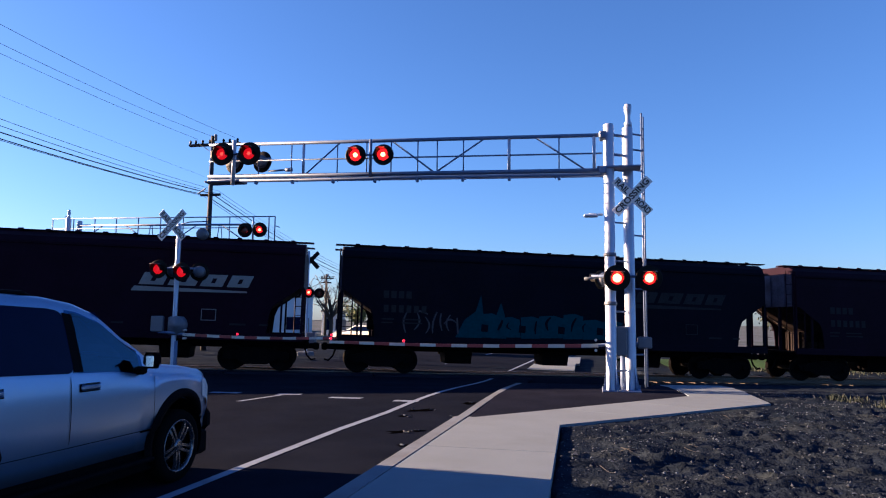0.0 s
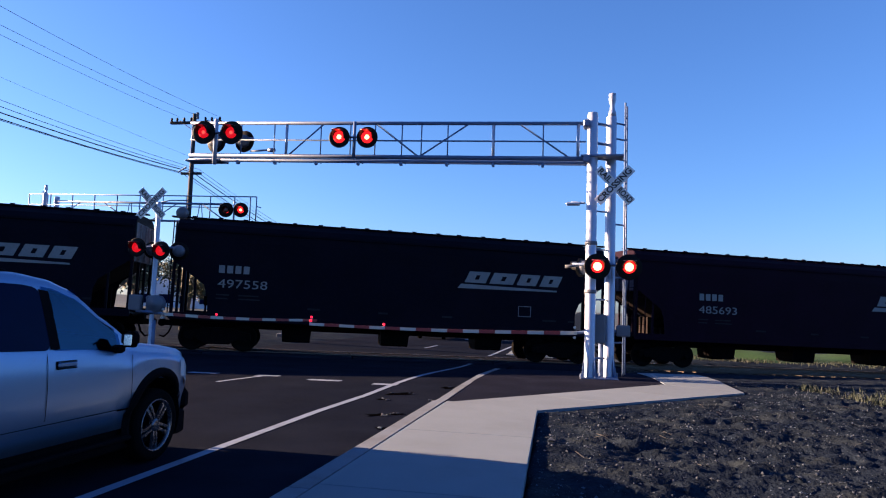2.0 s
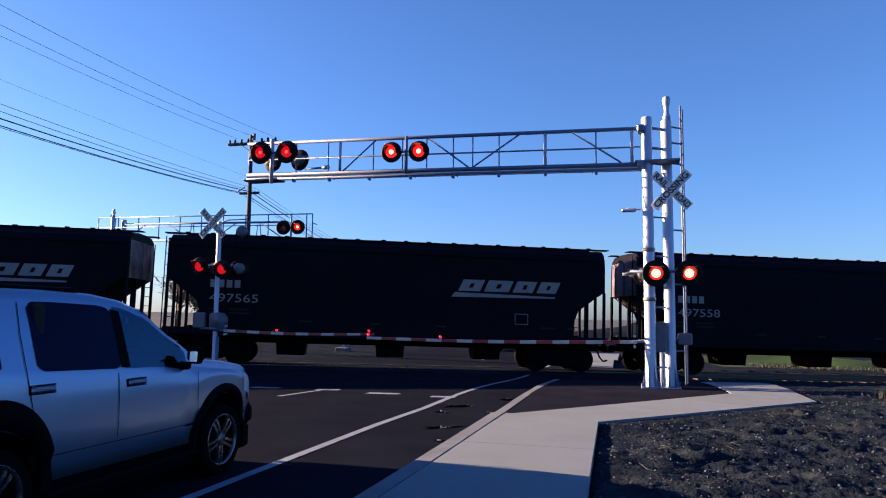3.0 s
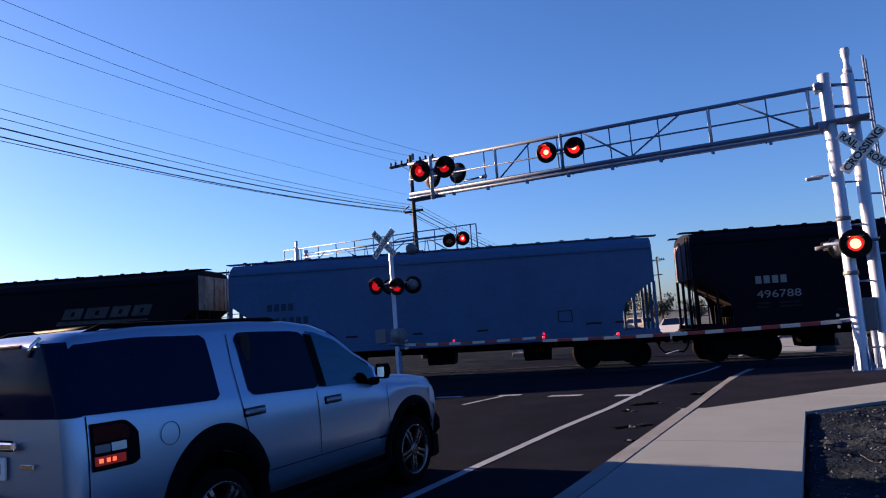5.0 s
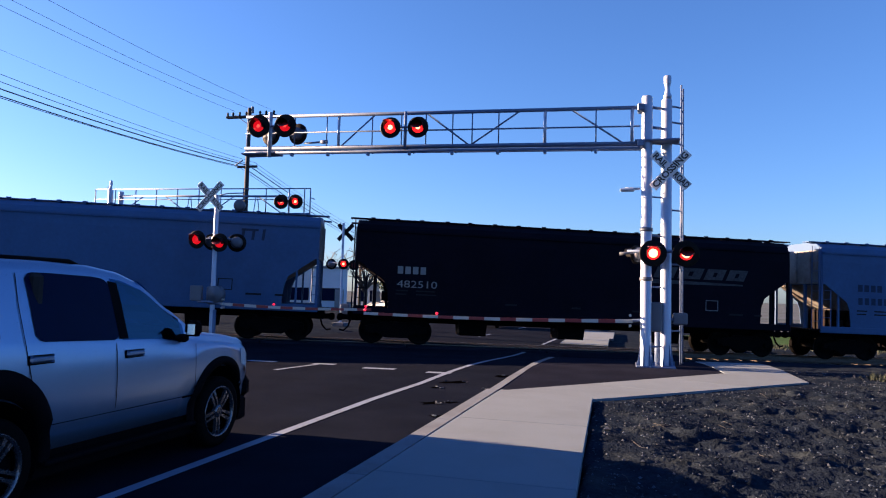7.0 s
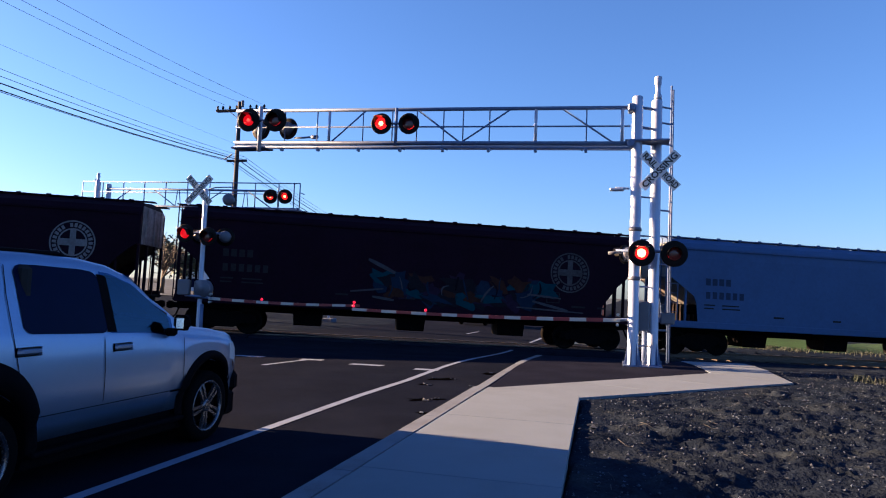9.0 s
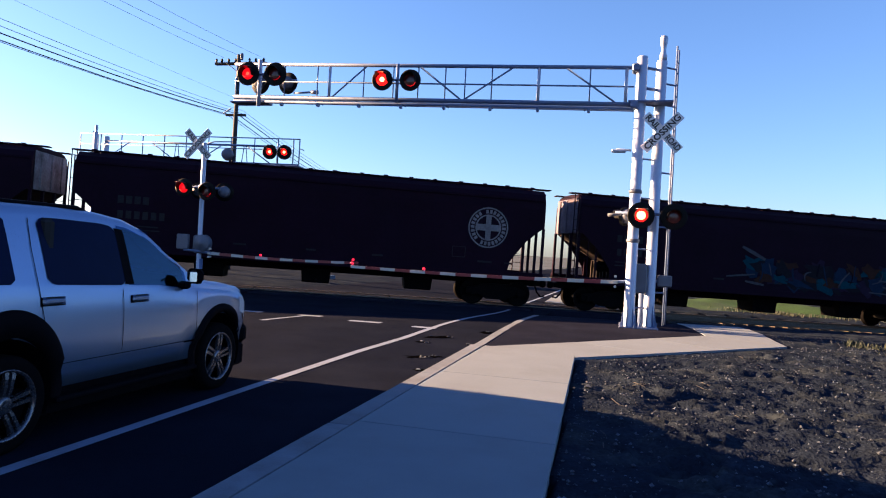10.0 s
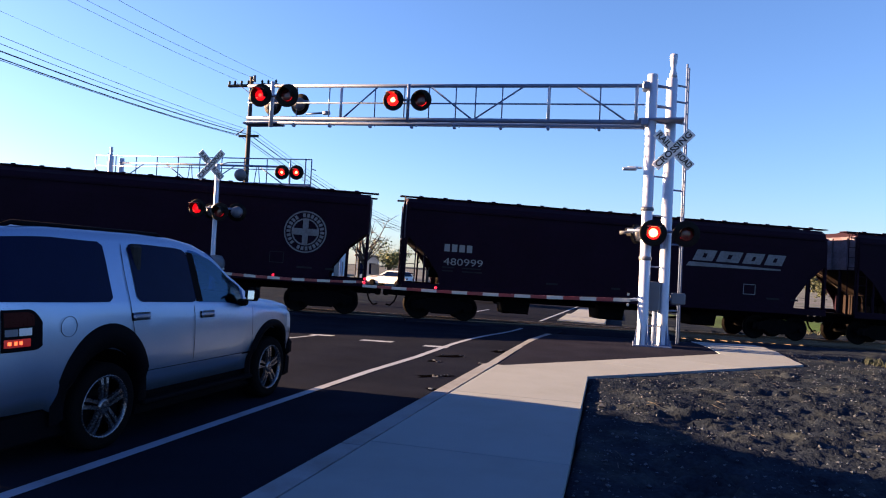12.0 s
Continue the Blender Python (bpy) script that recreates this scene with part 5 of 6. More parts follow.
def far_cantilever():
    c = thing("cantilever_signal", "distant galvanised cantilever signal with red lamps beyond the rails", "railway signal")
    y = 32.0
    x0, x1 = -28.2, -16.05
    z0 = gz(x0, y)
    mast_tube(c, x0, y, z0 - 0.1, 7.05, 0.14)
    mast_tube(c, x0 + 0.5, y + 0.25, z0 - 0.1, 6.9, 0.13)
    part("mast_cap", Geo().lathe([(0.09, 7.05), (0.05, 7.15), (0.1, 7.28), (0.06, 7.4), (0.09, 7.46), (0.01, 7.5)], 12, Matrix.Translation((x0, y, 0))), WHITE_POST, c)
    part("ladder_rail", Geo().tube((x0 - 0.35, y + 0.2, z0), (x0 - 0.35, y + 0.2, 7.2), 0.025, 6), GALV, c)
    part("ladder_rail", Geo().tube((x0 - 0.55, y + 0.4, z0), (x0 - 0.55, y + 0.4, 7.2), 0.025, 6), GALV, c)

    def rail(x, z):
        return (x, y, z - 0.17 * (x + 29.2) / 13.15)
    part("handrail", Geo().tube(rail(-29.2, 7.02), rail(x1, 7.02), 0.03, 8), GALV, c)
    part("chord", Geo().tube(rail(-27.6, 6.64), rail(-17.6, 6.62), 0.055, 8), GALV, c)
    part("lower_rail", Geo().tube(rail(-29.2, 6.46), rail(-17.6, 6.46), 0.022, 8), GALV, c)
    part("chord", Geo().tube(rail(-29.2, 5.72), rail(x1, 5.72), 0.055, 8), GALV, c)
    for i in range(10):
        x = -29.2 + 1.33 * i
        part("post", Geo().tube(rail(x, 5.72), rail(x, 7.02), 0.028, 8), GALV, c)
    for x in (x1, x1 - 0.33):
        part("end_post", Geo().tube(rail(x, 5.72), rail(x, 7.02), 0.032, 8), GALV, c)
    part("end_rail", Geo().tube(rail(x1, 6.55), (x1 - 0.1, y + 0.7, 6.4), 0.025, 6), GALV, c)
    for i, up in ((1, 1), (3, 0), (5, 1), (7, 0)):
        xa = -27.4 + 1.4 * (i - 1)
        part("diagonal", Geo().tube(rail(xa, 5.75 if up else 6.6), rail(xa + 1.35, 6.6 if up else 5.75), 0.03, 8), GALV, c)
    for x in (-23.1, -19.1):
        for d in (-0.16, 0.16):
            part("short_brace", Geo().tube(rail(x + d, 5.75), rail(x + d * 0.3, 6.6), 0.022, 6), GALV, c)
    for x, fl in ((-17.5, 2), (-16.69, 3)):
        lamp(c, (x, y - 0.35, 6.14), 14, fl, 0.37)
    part("lamp_post", Geo().tube((-17.08, y - 0.3, 5.6), (-17.08, y - 0.3, 6.6), 0.05, 8), WHITE_POST, c)
    part("cross_arm", Geo().tube((-17.5, y - 0.25, 6.2), (-16.6, y - 0.25, 6.2), 0.03, 8), GALV, c)
    part("end_platform", Geo().box((-17.0, y + 0.3, 5.5), (1.8, 0.8, 0.06), c2=0.01), GALV, c)
    return c


def far_mast():
    x, y = -15.95, 36.0
    base = gz(x, y)
    c = thing("mast_signal", "silver signal mast with a crossbuck beyond the rails", "railway signal")
    mast_tube(c, x, y, base - 0.1, 5.5, 0.07)
    crossbuck(c, (x + 0.1, y + 0.1, 5.0), 190, 1.22, False, LAMP_BLACK)
    lamp(c, (x + 0.2, y - 0.3, 3.2), 20, 3, 0.3)
    lamp(c, (x - 0.75, y + 0.2, 3.2), 195, None, 0.3)
    lamp(c, (x + 0.8, y - 0.25, 3.15), 24, None, 0.28)
    part("cross_arm", Geo().tube((x - 0.8, y, 3.28), (x + 0.8, y, 3.28), 0.035, 8), GALV, c)
    part("machine", Geo().box((x + 0.3, y, base + 0.9), (0.5, 0.35, 0.6), c2=0.04), LAMP_GREY, c)
    part("foundation", Geo().box((x, y, base), (0.7, 0.7, 0.3), c2=0.03), CURB, c)
    return c


near_cantilever()
gate("crossing_gate", (-0.15, 18.35, 1.13), -7.28, -0.35, (0.71, 0.995), "lowered red and white striped gate arm beside the white masts", 0.62, 0.75)
left_mast()
gate("crossing_gate", (-13.06, 20.0, 1.19), -7.75, -0.3, (0.37, 0.97), "lowered red and white striped gate arm beside the silver mast", lift=0.25)
far_cantilever()
far_mast()


# ---- utility poles and wires ----
def utility_pole(x, y, top, arm2, label, arm=3.3):
    base = gz(x, y)
    p = thing("utility_pole", label, "utility pole", "utility poles along the road")
    g = Geo().path([(x, y, base - 0.3), (x, y, base + 4), (x, y, top)], [0.17, 0.15, 0.11], 12)
    part("pole", g, POLE_WOOD, p)
    part("crossarm", Geo().box((x + 0.1, y, top - 0.5), (arm, 0.1, 0.13), c2=0.01), POLE_WOOD, p)
    part("crossarm", Geo().box((x + 0.1, y + 0.14, top - 0.5), (arm, 0.1, 0.13), c2=0.01), POLE_WOOD, p)
    for dx in (-1.55, -1.2, -0.75, -0.3, 0.6, 1.0, 1.5):
        g = Geo().lathe([(0.03, 0), (0.07, 0.04), (0.05, 0.09), (0.08, 0.13), (0.05, 0.2), (0.02, 0.24)], 10, Matrix.Translation((x + 0.1 + dx * arm / 3.3, y, top - 0.44)))
        part("insulator", g, LAMP_BLACK, p)
    part("crossarm", Geo().box((x, y, arm2), (1.3, 0.1, 0.14), c2=0.01), POLE_WOOD, p)
    for s in (-1, 1):
        part("arm_brace", Geo().tube((x + s * 0.9, y - 0.06, top - 0.4), (x, y - 0.1, top - 1.0), 0.02, 6), POLE_WOOD, p)
    part("fuse_box", Geo().box((x + 0.25, y - 0.1, top - 0.15), (0.15, 0.12, 0.4), c2=0.02), LAMP_GREY, p)
    return p


def wire(a, b, sag, r, label="thin dark overhead wire"):
    n = 24
    pts = []
    for i in range(n + 1):
        k = i / n
        pts.append((a[0] + (b[0] - a[0]) * k, a[1] + (b[1] - a[1]) * k, a[2] + (b[2] - a[2]) * k - sag * 4 * k * (1 - k)))
    tagged(part("overhead_wire", Geo().path(pts, r, 5), WIRE), label, "wire", "overhead wires")


utility_pole(-22.2, 36.0, 12.35, 8.85, "dark wooden utility pole with crossarms behind the train")
utility_pole(-23.4, -12.0, 16.6, 11.5, "dark wooden utility pole with crossarms beside the road")
utility_pole(-24.8, 82.0, 10.0, 5.2, "distant wooden utility pole with crossarms", 2.0)
utility_pole(-32.6, 79.0, 7.2, 6.2, "distant wooden utility pole with crossarms", 1.6)
utility_pole(-25.0, 112.0, 10.0, 7.2, "distant wooden utility pole with crossarms", 2.2)
for dx, z0, sag in ((-1.0, 15.3, 1.06), (0.3, 16.5, 1.75), (1.4, 16.0, 1.39)):
    wire((-23.4 + dx, -12, z0), (-22.2 + dx, 36, 12.2), sag, 0.009)
for k, (dx, z0, z1, sag, r) in enumerate(((-0.5, 11.08, 8.83, 1.09, 0.014), (-0.3, 11.67, 8.85, 1.32, 0.024), (0.1, 11.83, 8.92, 1.28, 0.026), (0.35, 12.18, 8.95, 1.24, 0.013), (0.5, 12.48, 9.08, 1.21, 0.011), (0.5, 12.08, 9.6, 0.47, 0.005))):
    wire((-23.4 + dx, -12, z0), (-22.2 + dx, 36, z1), sag, r, "dark overhead telephone cable")
    if k < 5:
        wire((-22.2 + dx, 36, z1), (-24.8 + dx, 82, 5.2 + 0.2 * k), 1.0, r, "dark overhead telephone cable")


# ---- the silver car ----
def tyre_and_rim(parent, m, side):
    """A wheel with five twin spokes; its axle along x, outer face to +x times side."""
    w = new("wheel")
    w.parent, w.matrix_basis = parent, m
    turn = Matrix.Rotation(math.pi / 2 * side, 4, "Y")
    part("tyre", Geo().lathe([(0.27, -0.11), (0.33, -0.125), (0.37, -0.11), (0.385, -0.07), (0.385, 0.07), (0.37, 0.11), (0.33, 0.125), (0.275, 0.115)], 40, turn, True, False), TYRE, w, "black rubber tyre")
    g = Geo().lathe([(0.26, -0.10), (0.262, 0.05), (0.25, 0.055)], 40, turn, True, False)
    part("barrel", g, TRIM_BLACK, w)
    part("rim", Geo().lathe([(0.262, 0.075), (0.280, 0.118), (0.272, 0.124), (0.256, 0.108), (0.254, 0.075)], 40, turn, True, False), ALLOY, w, "bright alloy rim lip")
    for k in range(5):
        g = Geo()
        a = k * 2 * math.pi / 5
        rot = turn @ Matrix.Rotation(a, 4, "Z")
        for sg in (-1, 1):
            rows = []
            for r, off, hw, z in ((0.045, 0.022, 0.020, 0.100), (0.12, 0.026, 0.020, 0.108), (0.20, 0.030, 0.021, 0.110), (0.262, 0.034, 0.026, 0.100)):
                y0, y1 = sg * off - hw, sg * off + hw
                rows.append([(r, y0, z - 0.03), (r, y1, z - 0.03), (r, y1 - 0.006, z), (r, y0 + 0.006, z)])
            g.loft(rows, True, True, False, rot)
        part("spoke", g, ALLOY, w)
    part("hub", Geo().lathe([(0.072, 0.06), (0.07, 0.106), (0.05, 0.116), (0.032, 0.112), (0.01, 0.118)], 16, turn), ALLOY, w)
    part("brake_disc", Geo().lathe([(0.19, -0.02), (0.19, 0.0), (0.06, 0.0)], 24, turn), WHEEL_STEEL, w)
    return w


TOP = [(-4.13, 1.66), (-4.08, 1.86), (-3.98, 1.93), (-3.4, 1.965), (-2.3, 1.97), (-1.8, 1.955), (-1.45, 1.91), (-1.2, 1.83), (-0.8, 1.555), (-0.45, 1.34), (-0.33, 1.30), (0.0, 1.265), (0.45, 1.20), (0.68, 1.105), (0.80, 0.95), (0.84, 0.74)]
BELT = [(-4.13, 1.315), (-3.0, 1.28), (-1.0, 1.215), (-0.5, 1.18), (0.0, 1.14), (0.45, 1.085), (0.68, 0.99), (0.80, 0.85), (0.84, 0.68)]
HALF = [(-4.13, 0.80), (-4.08, 0.875), (-3.9, 0.915), (-3.0, 0.93), (-0.6, 0.93), (0.2, 0.92), (0.5, 0.89), (0.7, 0.80), (0.8, 0.69), (0.84, 0.56)]
AXLES, WELL_R, AXLE_Z = (0.0, -2.89), 0.475, 0.385


def under(y):
    z = 0.43 if -3.5 < y < 0.5 else 0.43 + 0.06 * min(1, abs(y + 1.5) / 3)
    for a in AXLES:
        d = abs(y - a)
        if d < WELL_R:
            z = max(z, AXLE_Z + 0.06 + math.sqrt(WELL_R ** 2 - d ** 2))
    return z


def side_x(y, z):
    """Half width of the body at a height."""
    w, b, t = lerp_table(HALF, y), lerp_table(BELT, y), lerp_table(TOP, y)
    if z <= b:
        k = (z - 0.85) / 0.42
        return w - 0.028 * k * k - (0.03 if z < 0.62 else 0)
    k = (z - b) / 0.62
    return w - 0.028 - 0.20 * k - 0.05 * max(0, k - 0.75)


def car_body(parent):
    ys = sorted(set([-4.13, -4.11, -4.08, -4.03, -3.95, -3.85] + [round(-3.75 + 0.05 * i, 3) for i in range(92)] + [0.84]))
    rings = []
    for y in ys:
        w, b, t, u = lerp_table(HALF, y), lerp_table(BELT, y), lerp_table(TOP, y), under(y)
        b = max(b, u + 0.03)
        t = max(t, b + 0.012)
        half = []
        for k in range(5):
            z = u + (b - u) * k / 4
            half.append((side_x(y, z), z))
        h = t - b
        edge = max(0.0, h - 0.05)
        for k in (0.07, 0.36, 0.64, 0.90, 1.0):
            z = b + edge * k
            half.append((side_x(y, z) if h > 0.08 else half[4][0] - 0.03 * k, z if h > 0.08 else b + h * 0.5 * k))
        xe = half[-1][0]
        half.append((xe * 0.94, b + max(0, h - 0.02) if h > 0.08 else b + h * 0.75))
        half.append((xe * 0.6, t - 0.004))
        ring = [(x, y, z) for x, z in half] + [(0, y, t)] + [(-x, y, z) for x, z in reversed(half)]
        rings.append(ring)
    n = len(rings[0])
    g = Geo()
    faces = []
    for i, (y0, y1) in enumerate(zip(ys, ys[1:])):
        for j in range(n):
            side_open = y0 > -1.54 and y1 < -0.69 and (5 <= j <= 7 or n - 9 <= j <= n - 7)
            screen_open = y0 > -1.17 and y1 < -0.49 and 11 <= j <= n - 13
            if not (side_open or screen_open):
                q = (j + 1) % n
                faces.append((i * n + j, i * n + q, (i + 1) * n + q, (i + 1) * n + j))
    g.add([p for r in rings for p in r], faces, True)
    g.f += [tuple(reversed(range(n))), tuple((len(rings) - 1) * n + i for i in range(n))]
    g.s += [False, False]
    return part("body", g, SILVER, parent, "silver painted body")


def car_cabin(c):
    """What shows through the front windows: linings, seats, dashboard and steering wheel."""
    for side in (1, -1):
        part("door_lining", side_panel(frange(-1.56, -0.48, 10), lambda y: 0.5, lambda y: lerp_table(BELT, y) + 0.005, -0.035, side, 3), CABIN, c, "dark grey door lining")
        part("pillar_lining", side_panel(frange(-1.95, -1.54, 5), lambda y: 0.5, lambda y: lerp_table(TOP, y) - 0.1, -0.04, side, 5), CABIN, c)
        seat = part("front_seat", Geo().box((side * 0.40, -1.38, 0.80), (0.52, 0.52, 0.16), c2=0.05), CABIN, c, "dark cloth front seat")
        part("backrest", Geo().box((0, 0, 0), (0.50, 0.15, 0.68), c2=0.06), CABIN, seat, m=pose(side * 0.40, -1.70, 1.14, -12))
        part("headrest", Geo().box((0, 0, 0), (0.26, 0.10, 0.19), c2=0.04), CABIN, seat, m=pose(side * 0.40, -1.80, 1.585, -8))
    part("headliner", Geo().loft([[(-0.62 + 1.24 * i / 6, y, lerp_table(TOP, y) - 0.045 - 0.02 * abs(i - 3) / 3) for i in range(7)] for y in frange(-2.4, -1.2, 6)], False, False, True), HEADLINER, c, "pale roof lining")
    part("rear_bench", Geo().box((0, -2.42, 1.12), (1.6, 0.1, 1.45), c2=0.03), CABIN, c)
    part("dashboard", Geo().box((0, -0.60, 1.02), (1.56, 0.42, 0.30), c2=0.08), CABIN, c)
    rot = Matrix.Translation((-0.40, -0.98, 1.13)) @ Matrix.Rotation(radians(65), 4, "X")
    ring = [[(0.185 * math.cos(a) + 0.016 * math.cos(b) * math.cos(a), 0.185 * math.sin(a) + 0.016 * math.cos(b) * math.sin(a), 0.016 * math.sin(b)) for b in frange(0, 2 * math.pi, 6)[:-1]] for a in frange(0, 2 * math.pi, 20)]
    wheel = Geo().loft(ring, True, False, True, rot)
    wheel.box((0, 0, 0), (0.34, 0.04, 0.02), rot)
    wheel.box((0, 0, 0), (0.12, 0.12, 0.04), rot)
    part("steering_wheel", wheel, TRIM_BLACK, c)
    part("rear_view_mirror", Geo().box((0, -1.06, 1.60), (0.24, 0.03, 0.07), c2=0.012), TRIM_BLACK, c)


def side_panel(y_cols, lo, hi, out, side, rows=4, smooth=True):
    """A patch that follows the car's side between two height functions."""
    g = Geo()
    rings = []
    for y in y_cols:
        a, b = lo(y), hi(y)
        rings.append([(side * (side_x(y, a + (b - a) * k / rows) + out), y, a + (b - a) * k / rows) for k in range(rows + 1)])
    return g.loft(rings, False, False, smooth)


def window_pane(y0, y1, z0, z1, rear_r=0.06, wraps=False):
    """Rounded side window outline as height functions; wraps: its rear edge stays square."""
    def inside(y):
        return y1 - y if wraps else min(y - y0, y1 - y)

    def lo(y):
        return z0(y) + max(0, rear_r - inside(y)) ** 2 / (rear_r * 1.4)

    def hi(y):
        return max(z1(y) - max(0, rear_r - inside(y)) ** 2 / (rear_r * 1.4), lo(y) + 0.002)
    return lo, hi


def frange(a, b, n):
    return [a + (b - a) * i / n for i in range(n + 1)]


def silver_car():
    """Origin on the road under the front axle; the car points to +y, its right side at +x."""
    c = thing("silver_car", "silver sport utility car with tinted windows and chrome rims", "car")
    car_body(c)
    car_cabin(c)
    top = lambda y: lerp_table(TOP, y) - 0.12 + 0.025 * smooth01(-2.8, -3.8, y)
    sill = lambda y: lerp_table(BELT, y) + 0.035
    panes = [("quarter_window", -4.03, -2.84, None, 0.05), ("rear_door_window", -2.52, -1.60, None, 0.07), ("front_door_window", -1.57, -0.66, "pillar", 0.04)]
    for side in (1, -1):
        for nm, a, b, fr, rr in panes:
            lo, hi = (window_pane(a, b, sill, top, rr, a < -4) if fr is None else (lambda y: lerp_table(BELT, y) + 0.035 * smooth01(-0.6, -1.2, y), lambda y: min(top(y) + 0.02, lerp_table(BELT, y) + 0.93 * (lerp_table(TOP, y) - lerp_table(BELT, y) - 0.05))))
            part(nm, side_panel(frange(a, b, 24), lo, hi, 0.006, side), GLASS_CLEAR if nm.startswith("front") else GLASS_DARK, c, "lightly tinted window glass" if nm.startswith("front") else "dark tinted window glass")
        # door joints and the lower moulding
        part("door_pillar", side_panel(frange(-1.61, -1.495, 3), lambda y: sill(y) + 0.01, lambda y: top(y) - 0.01, 0.008, side), TRIM_BLACK, c)
        for y, z0, z1 in ((-1.66, 0.5, 1.24), (-0.5, 0.56, 1.17)):
            part("door_joint", Geo().loft([[(side * (side_x(y, z0 + (z1 - z0) * k / 8) + 0.005), y + d, z0 + (z1 - z0) * k / 8) for k in range(9)] for d in (-0.004, 0.004)], False, False, False), TRIM_BLACK, c)
        yy = [(-2.42, 0.66), (-2.5, 0.82), (-2.58, 1.0), (-2.63, 1.28), (-2.63, 1.6), (-2.60, 1.84)]
        g = Geo().loft([[(side * (side_x(y, z) + 0.007), y + d, z) for y, z in yy] for d in (-0.004, 0.004)], False, False, False)
        part("door_joint", g, TRIM_BLACK, c)
        part("tailgate_joint", Geo().loft([[(side * (side_x(-4.0, z) + 0.004), -4.0 + d, z) for z in frange(0.62, 1.34, 6)] for d in (-0.004, 0.004)], False, False, False), TRIM_BLACK, c)
        part("side_moulding", side_panel(frange(-2.4, -0.5, 14), lambda y: 0.615, lambda y: 0.642, 0.009, side, 1), TRIM_BLACK, c)
        part("rocker_panel", side_panel(frange(-2.42, -0.48, 14), lambda y: 0.36, lambda y: 0.46, -0.03, side, 2), TRIM_BLACK, c)
        part("running_board", Geo().box((side * 0.88, -1.45, 0.34), (0.16, 1.95, 0.05), c2=0.015), TRIM_BLACK, c)
        # black arch flares and dark wells
        for ay in AXLES:
            g = Geo()
            rings = []
            for k in range(27):
                a = math.pi * (-0.06 + 1.12 * k / 26)
                ring = []
                for r, o in ((WELL_R - 0.015, -0.06), (WELL_R - 0.01, 0.03), (WELL_R + 0.05, 0.032), (WELL_R + (0.105 if ay < -1 else 0.08), 0.0)):
                    y, z = ay + r * math.cos(a), AXLE_Z + 0.06 + r * math.sin(a) * (1.17 if ay < -1 and r > WELL_R else 1.0)
                    ring.append((side * (side_x(max(-4.0, min(0.5, y)), max(0.5, min(z, 1.1))) + o - (max(0, y - 0.3) * 0.25)), y, z))
                rings.append(ring)
            g.loft(rings, False, False, True)
            part("arch_flare", g, TRIM_BLACK, c, "black wheel arch trim")
            g = Geo()
            rings = []
            for x in (side * 0.9, side * 0.5):
                rings.append([(x, ay + (WELL_R - 0.03) * math.cos(math.pi * (k / 18 * 1.3 - 0.15)), AXLE_Z + 0.06 + (WELL_R - 0.03) * math.sin(math.pi * (k / 18 * 1.3 - 0.15))) for k in range(19)])
            g.loft(rings, False, False, True)
            g.add([(side * 0.5, ay - 0.48, 0.25), (side * 0.5, ay + 0.48, 0.25), (side * 0.5, ay + 0.48, 0.95), (side * 0.5, ay - 0.48, 0.95)], [(0, 1, 2, 3)])
            part("wheel_well", g, TRIM_BLACK, c)
        # handles, mirror, lights
        for y, z in ((-1.43, 1.135), (-2.49, 1.165)):
            part("handle_recess", side_panel(frange(y - 0.13, y + 0.13, 4), lambda q: z - 0.037, lambda q: z + 0.037, 0.002, side, 2), TRIM_BLACK, c)
            g = Geo().box((side * (side_x(y, z) + 0.012), y, z + 0.004), (0.04, 0.235, 0.058), c2=0.026)
            part("door_handle", g, SILVER, c)
        g = Geo().box((side * 1.035, -0.72, 1.34), (0.19, 0.11, 0.16), c2=0.045)
        g.box((side * 0.93, -0.75, 1.24), (0.12, 0.09, 0.08), c2=0.02)
        mir = part("mirror", g, TRIM_BLACK, c, "black door mirror")
        part("mirror_glass", Geo().box((0, 0, 0), (0.075, 0.006, 0.105), c2=0.002), CHROME, mir, m=pose(side * 1.06, -0.795, 1.335, -4, 0, side * 15))
        g = side_panel(frange(0.42, 0.74, 6), lambda y: lerp_table(BELT, y) - 0.21, lambda y: lerp_table(BELT, y) - 0.02, 0.006, side, 3)
        part("headlight", g, TAIL_WHITE, c, "clear headlight")
        part("marker_lamp", side_panel(frange(0.5, 0.6, 2), lambda y: lerp_table(BELT, y) - 0.28, lambda y: lerp_table(BELT, y) - 0.22, 0.006, side, 1), TAIL_RED, c)
        tl = part("tail_light", side_panel(frange(-3.985, -3.63, 12), lambda y: 0.965 + 0.03 * max(0, (y + 3.7) / 0.07) ** 2, lambda y: 1.285 - 0.10 * max(0, (y + 3.76) / 0.13) ** 2, 0.010, side, 4), TRIM_BLACK, c, "tail light with dark red, white and lit red fields")
        part("red_field", side_panel(frange(-3.97, -3.71, 6), lambda y: 1.155, lambda y: 1.265 - 0.10 * max(0, (y + 3.78) / 0.13) ** 2, 0.015, side, 2), TAIL_RED, tl)
        part("white_field", side_panel(frange(-3.85, -3.735, 3), lambda y: 1.085, lambda y: 1.142, 0.016, side, 2), TAIL_WHITE, tl, "bright white reversing lamp")
        part("clear_field", side_panel(frange(-3.965, -3.86, 3), lambda y: 1.085, lambda y: 1.138, 0.016, side, 2), LAMP_GREY, tl)
        part("lit_field", side_panel(frange(-3.97, -3.745, 6), lambda y: 1.0, lambda y: 1.062, 0.015, side, 2), TAIL_LIT, tl, "glowing red brake lamp")
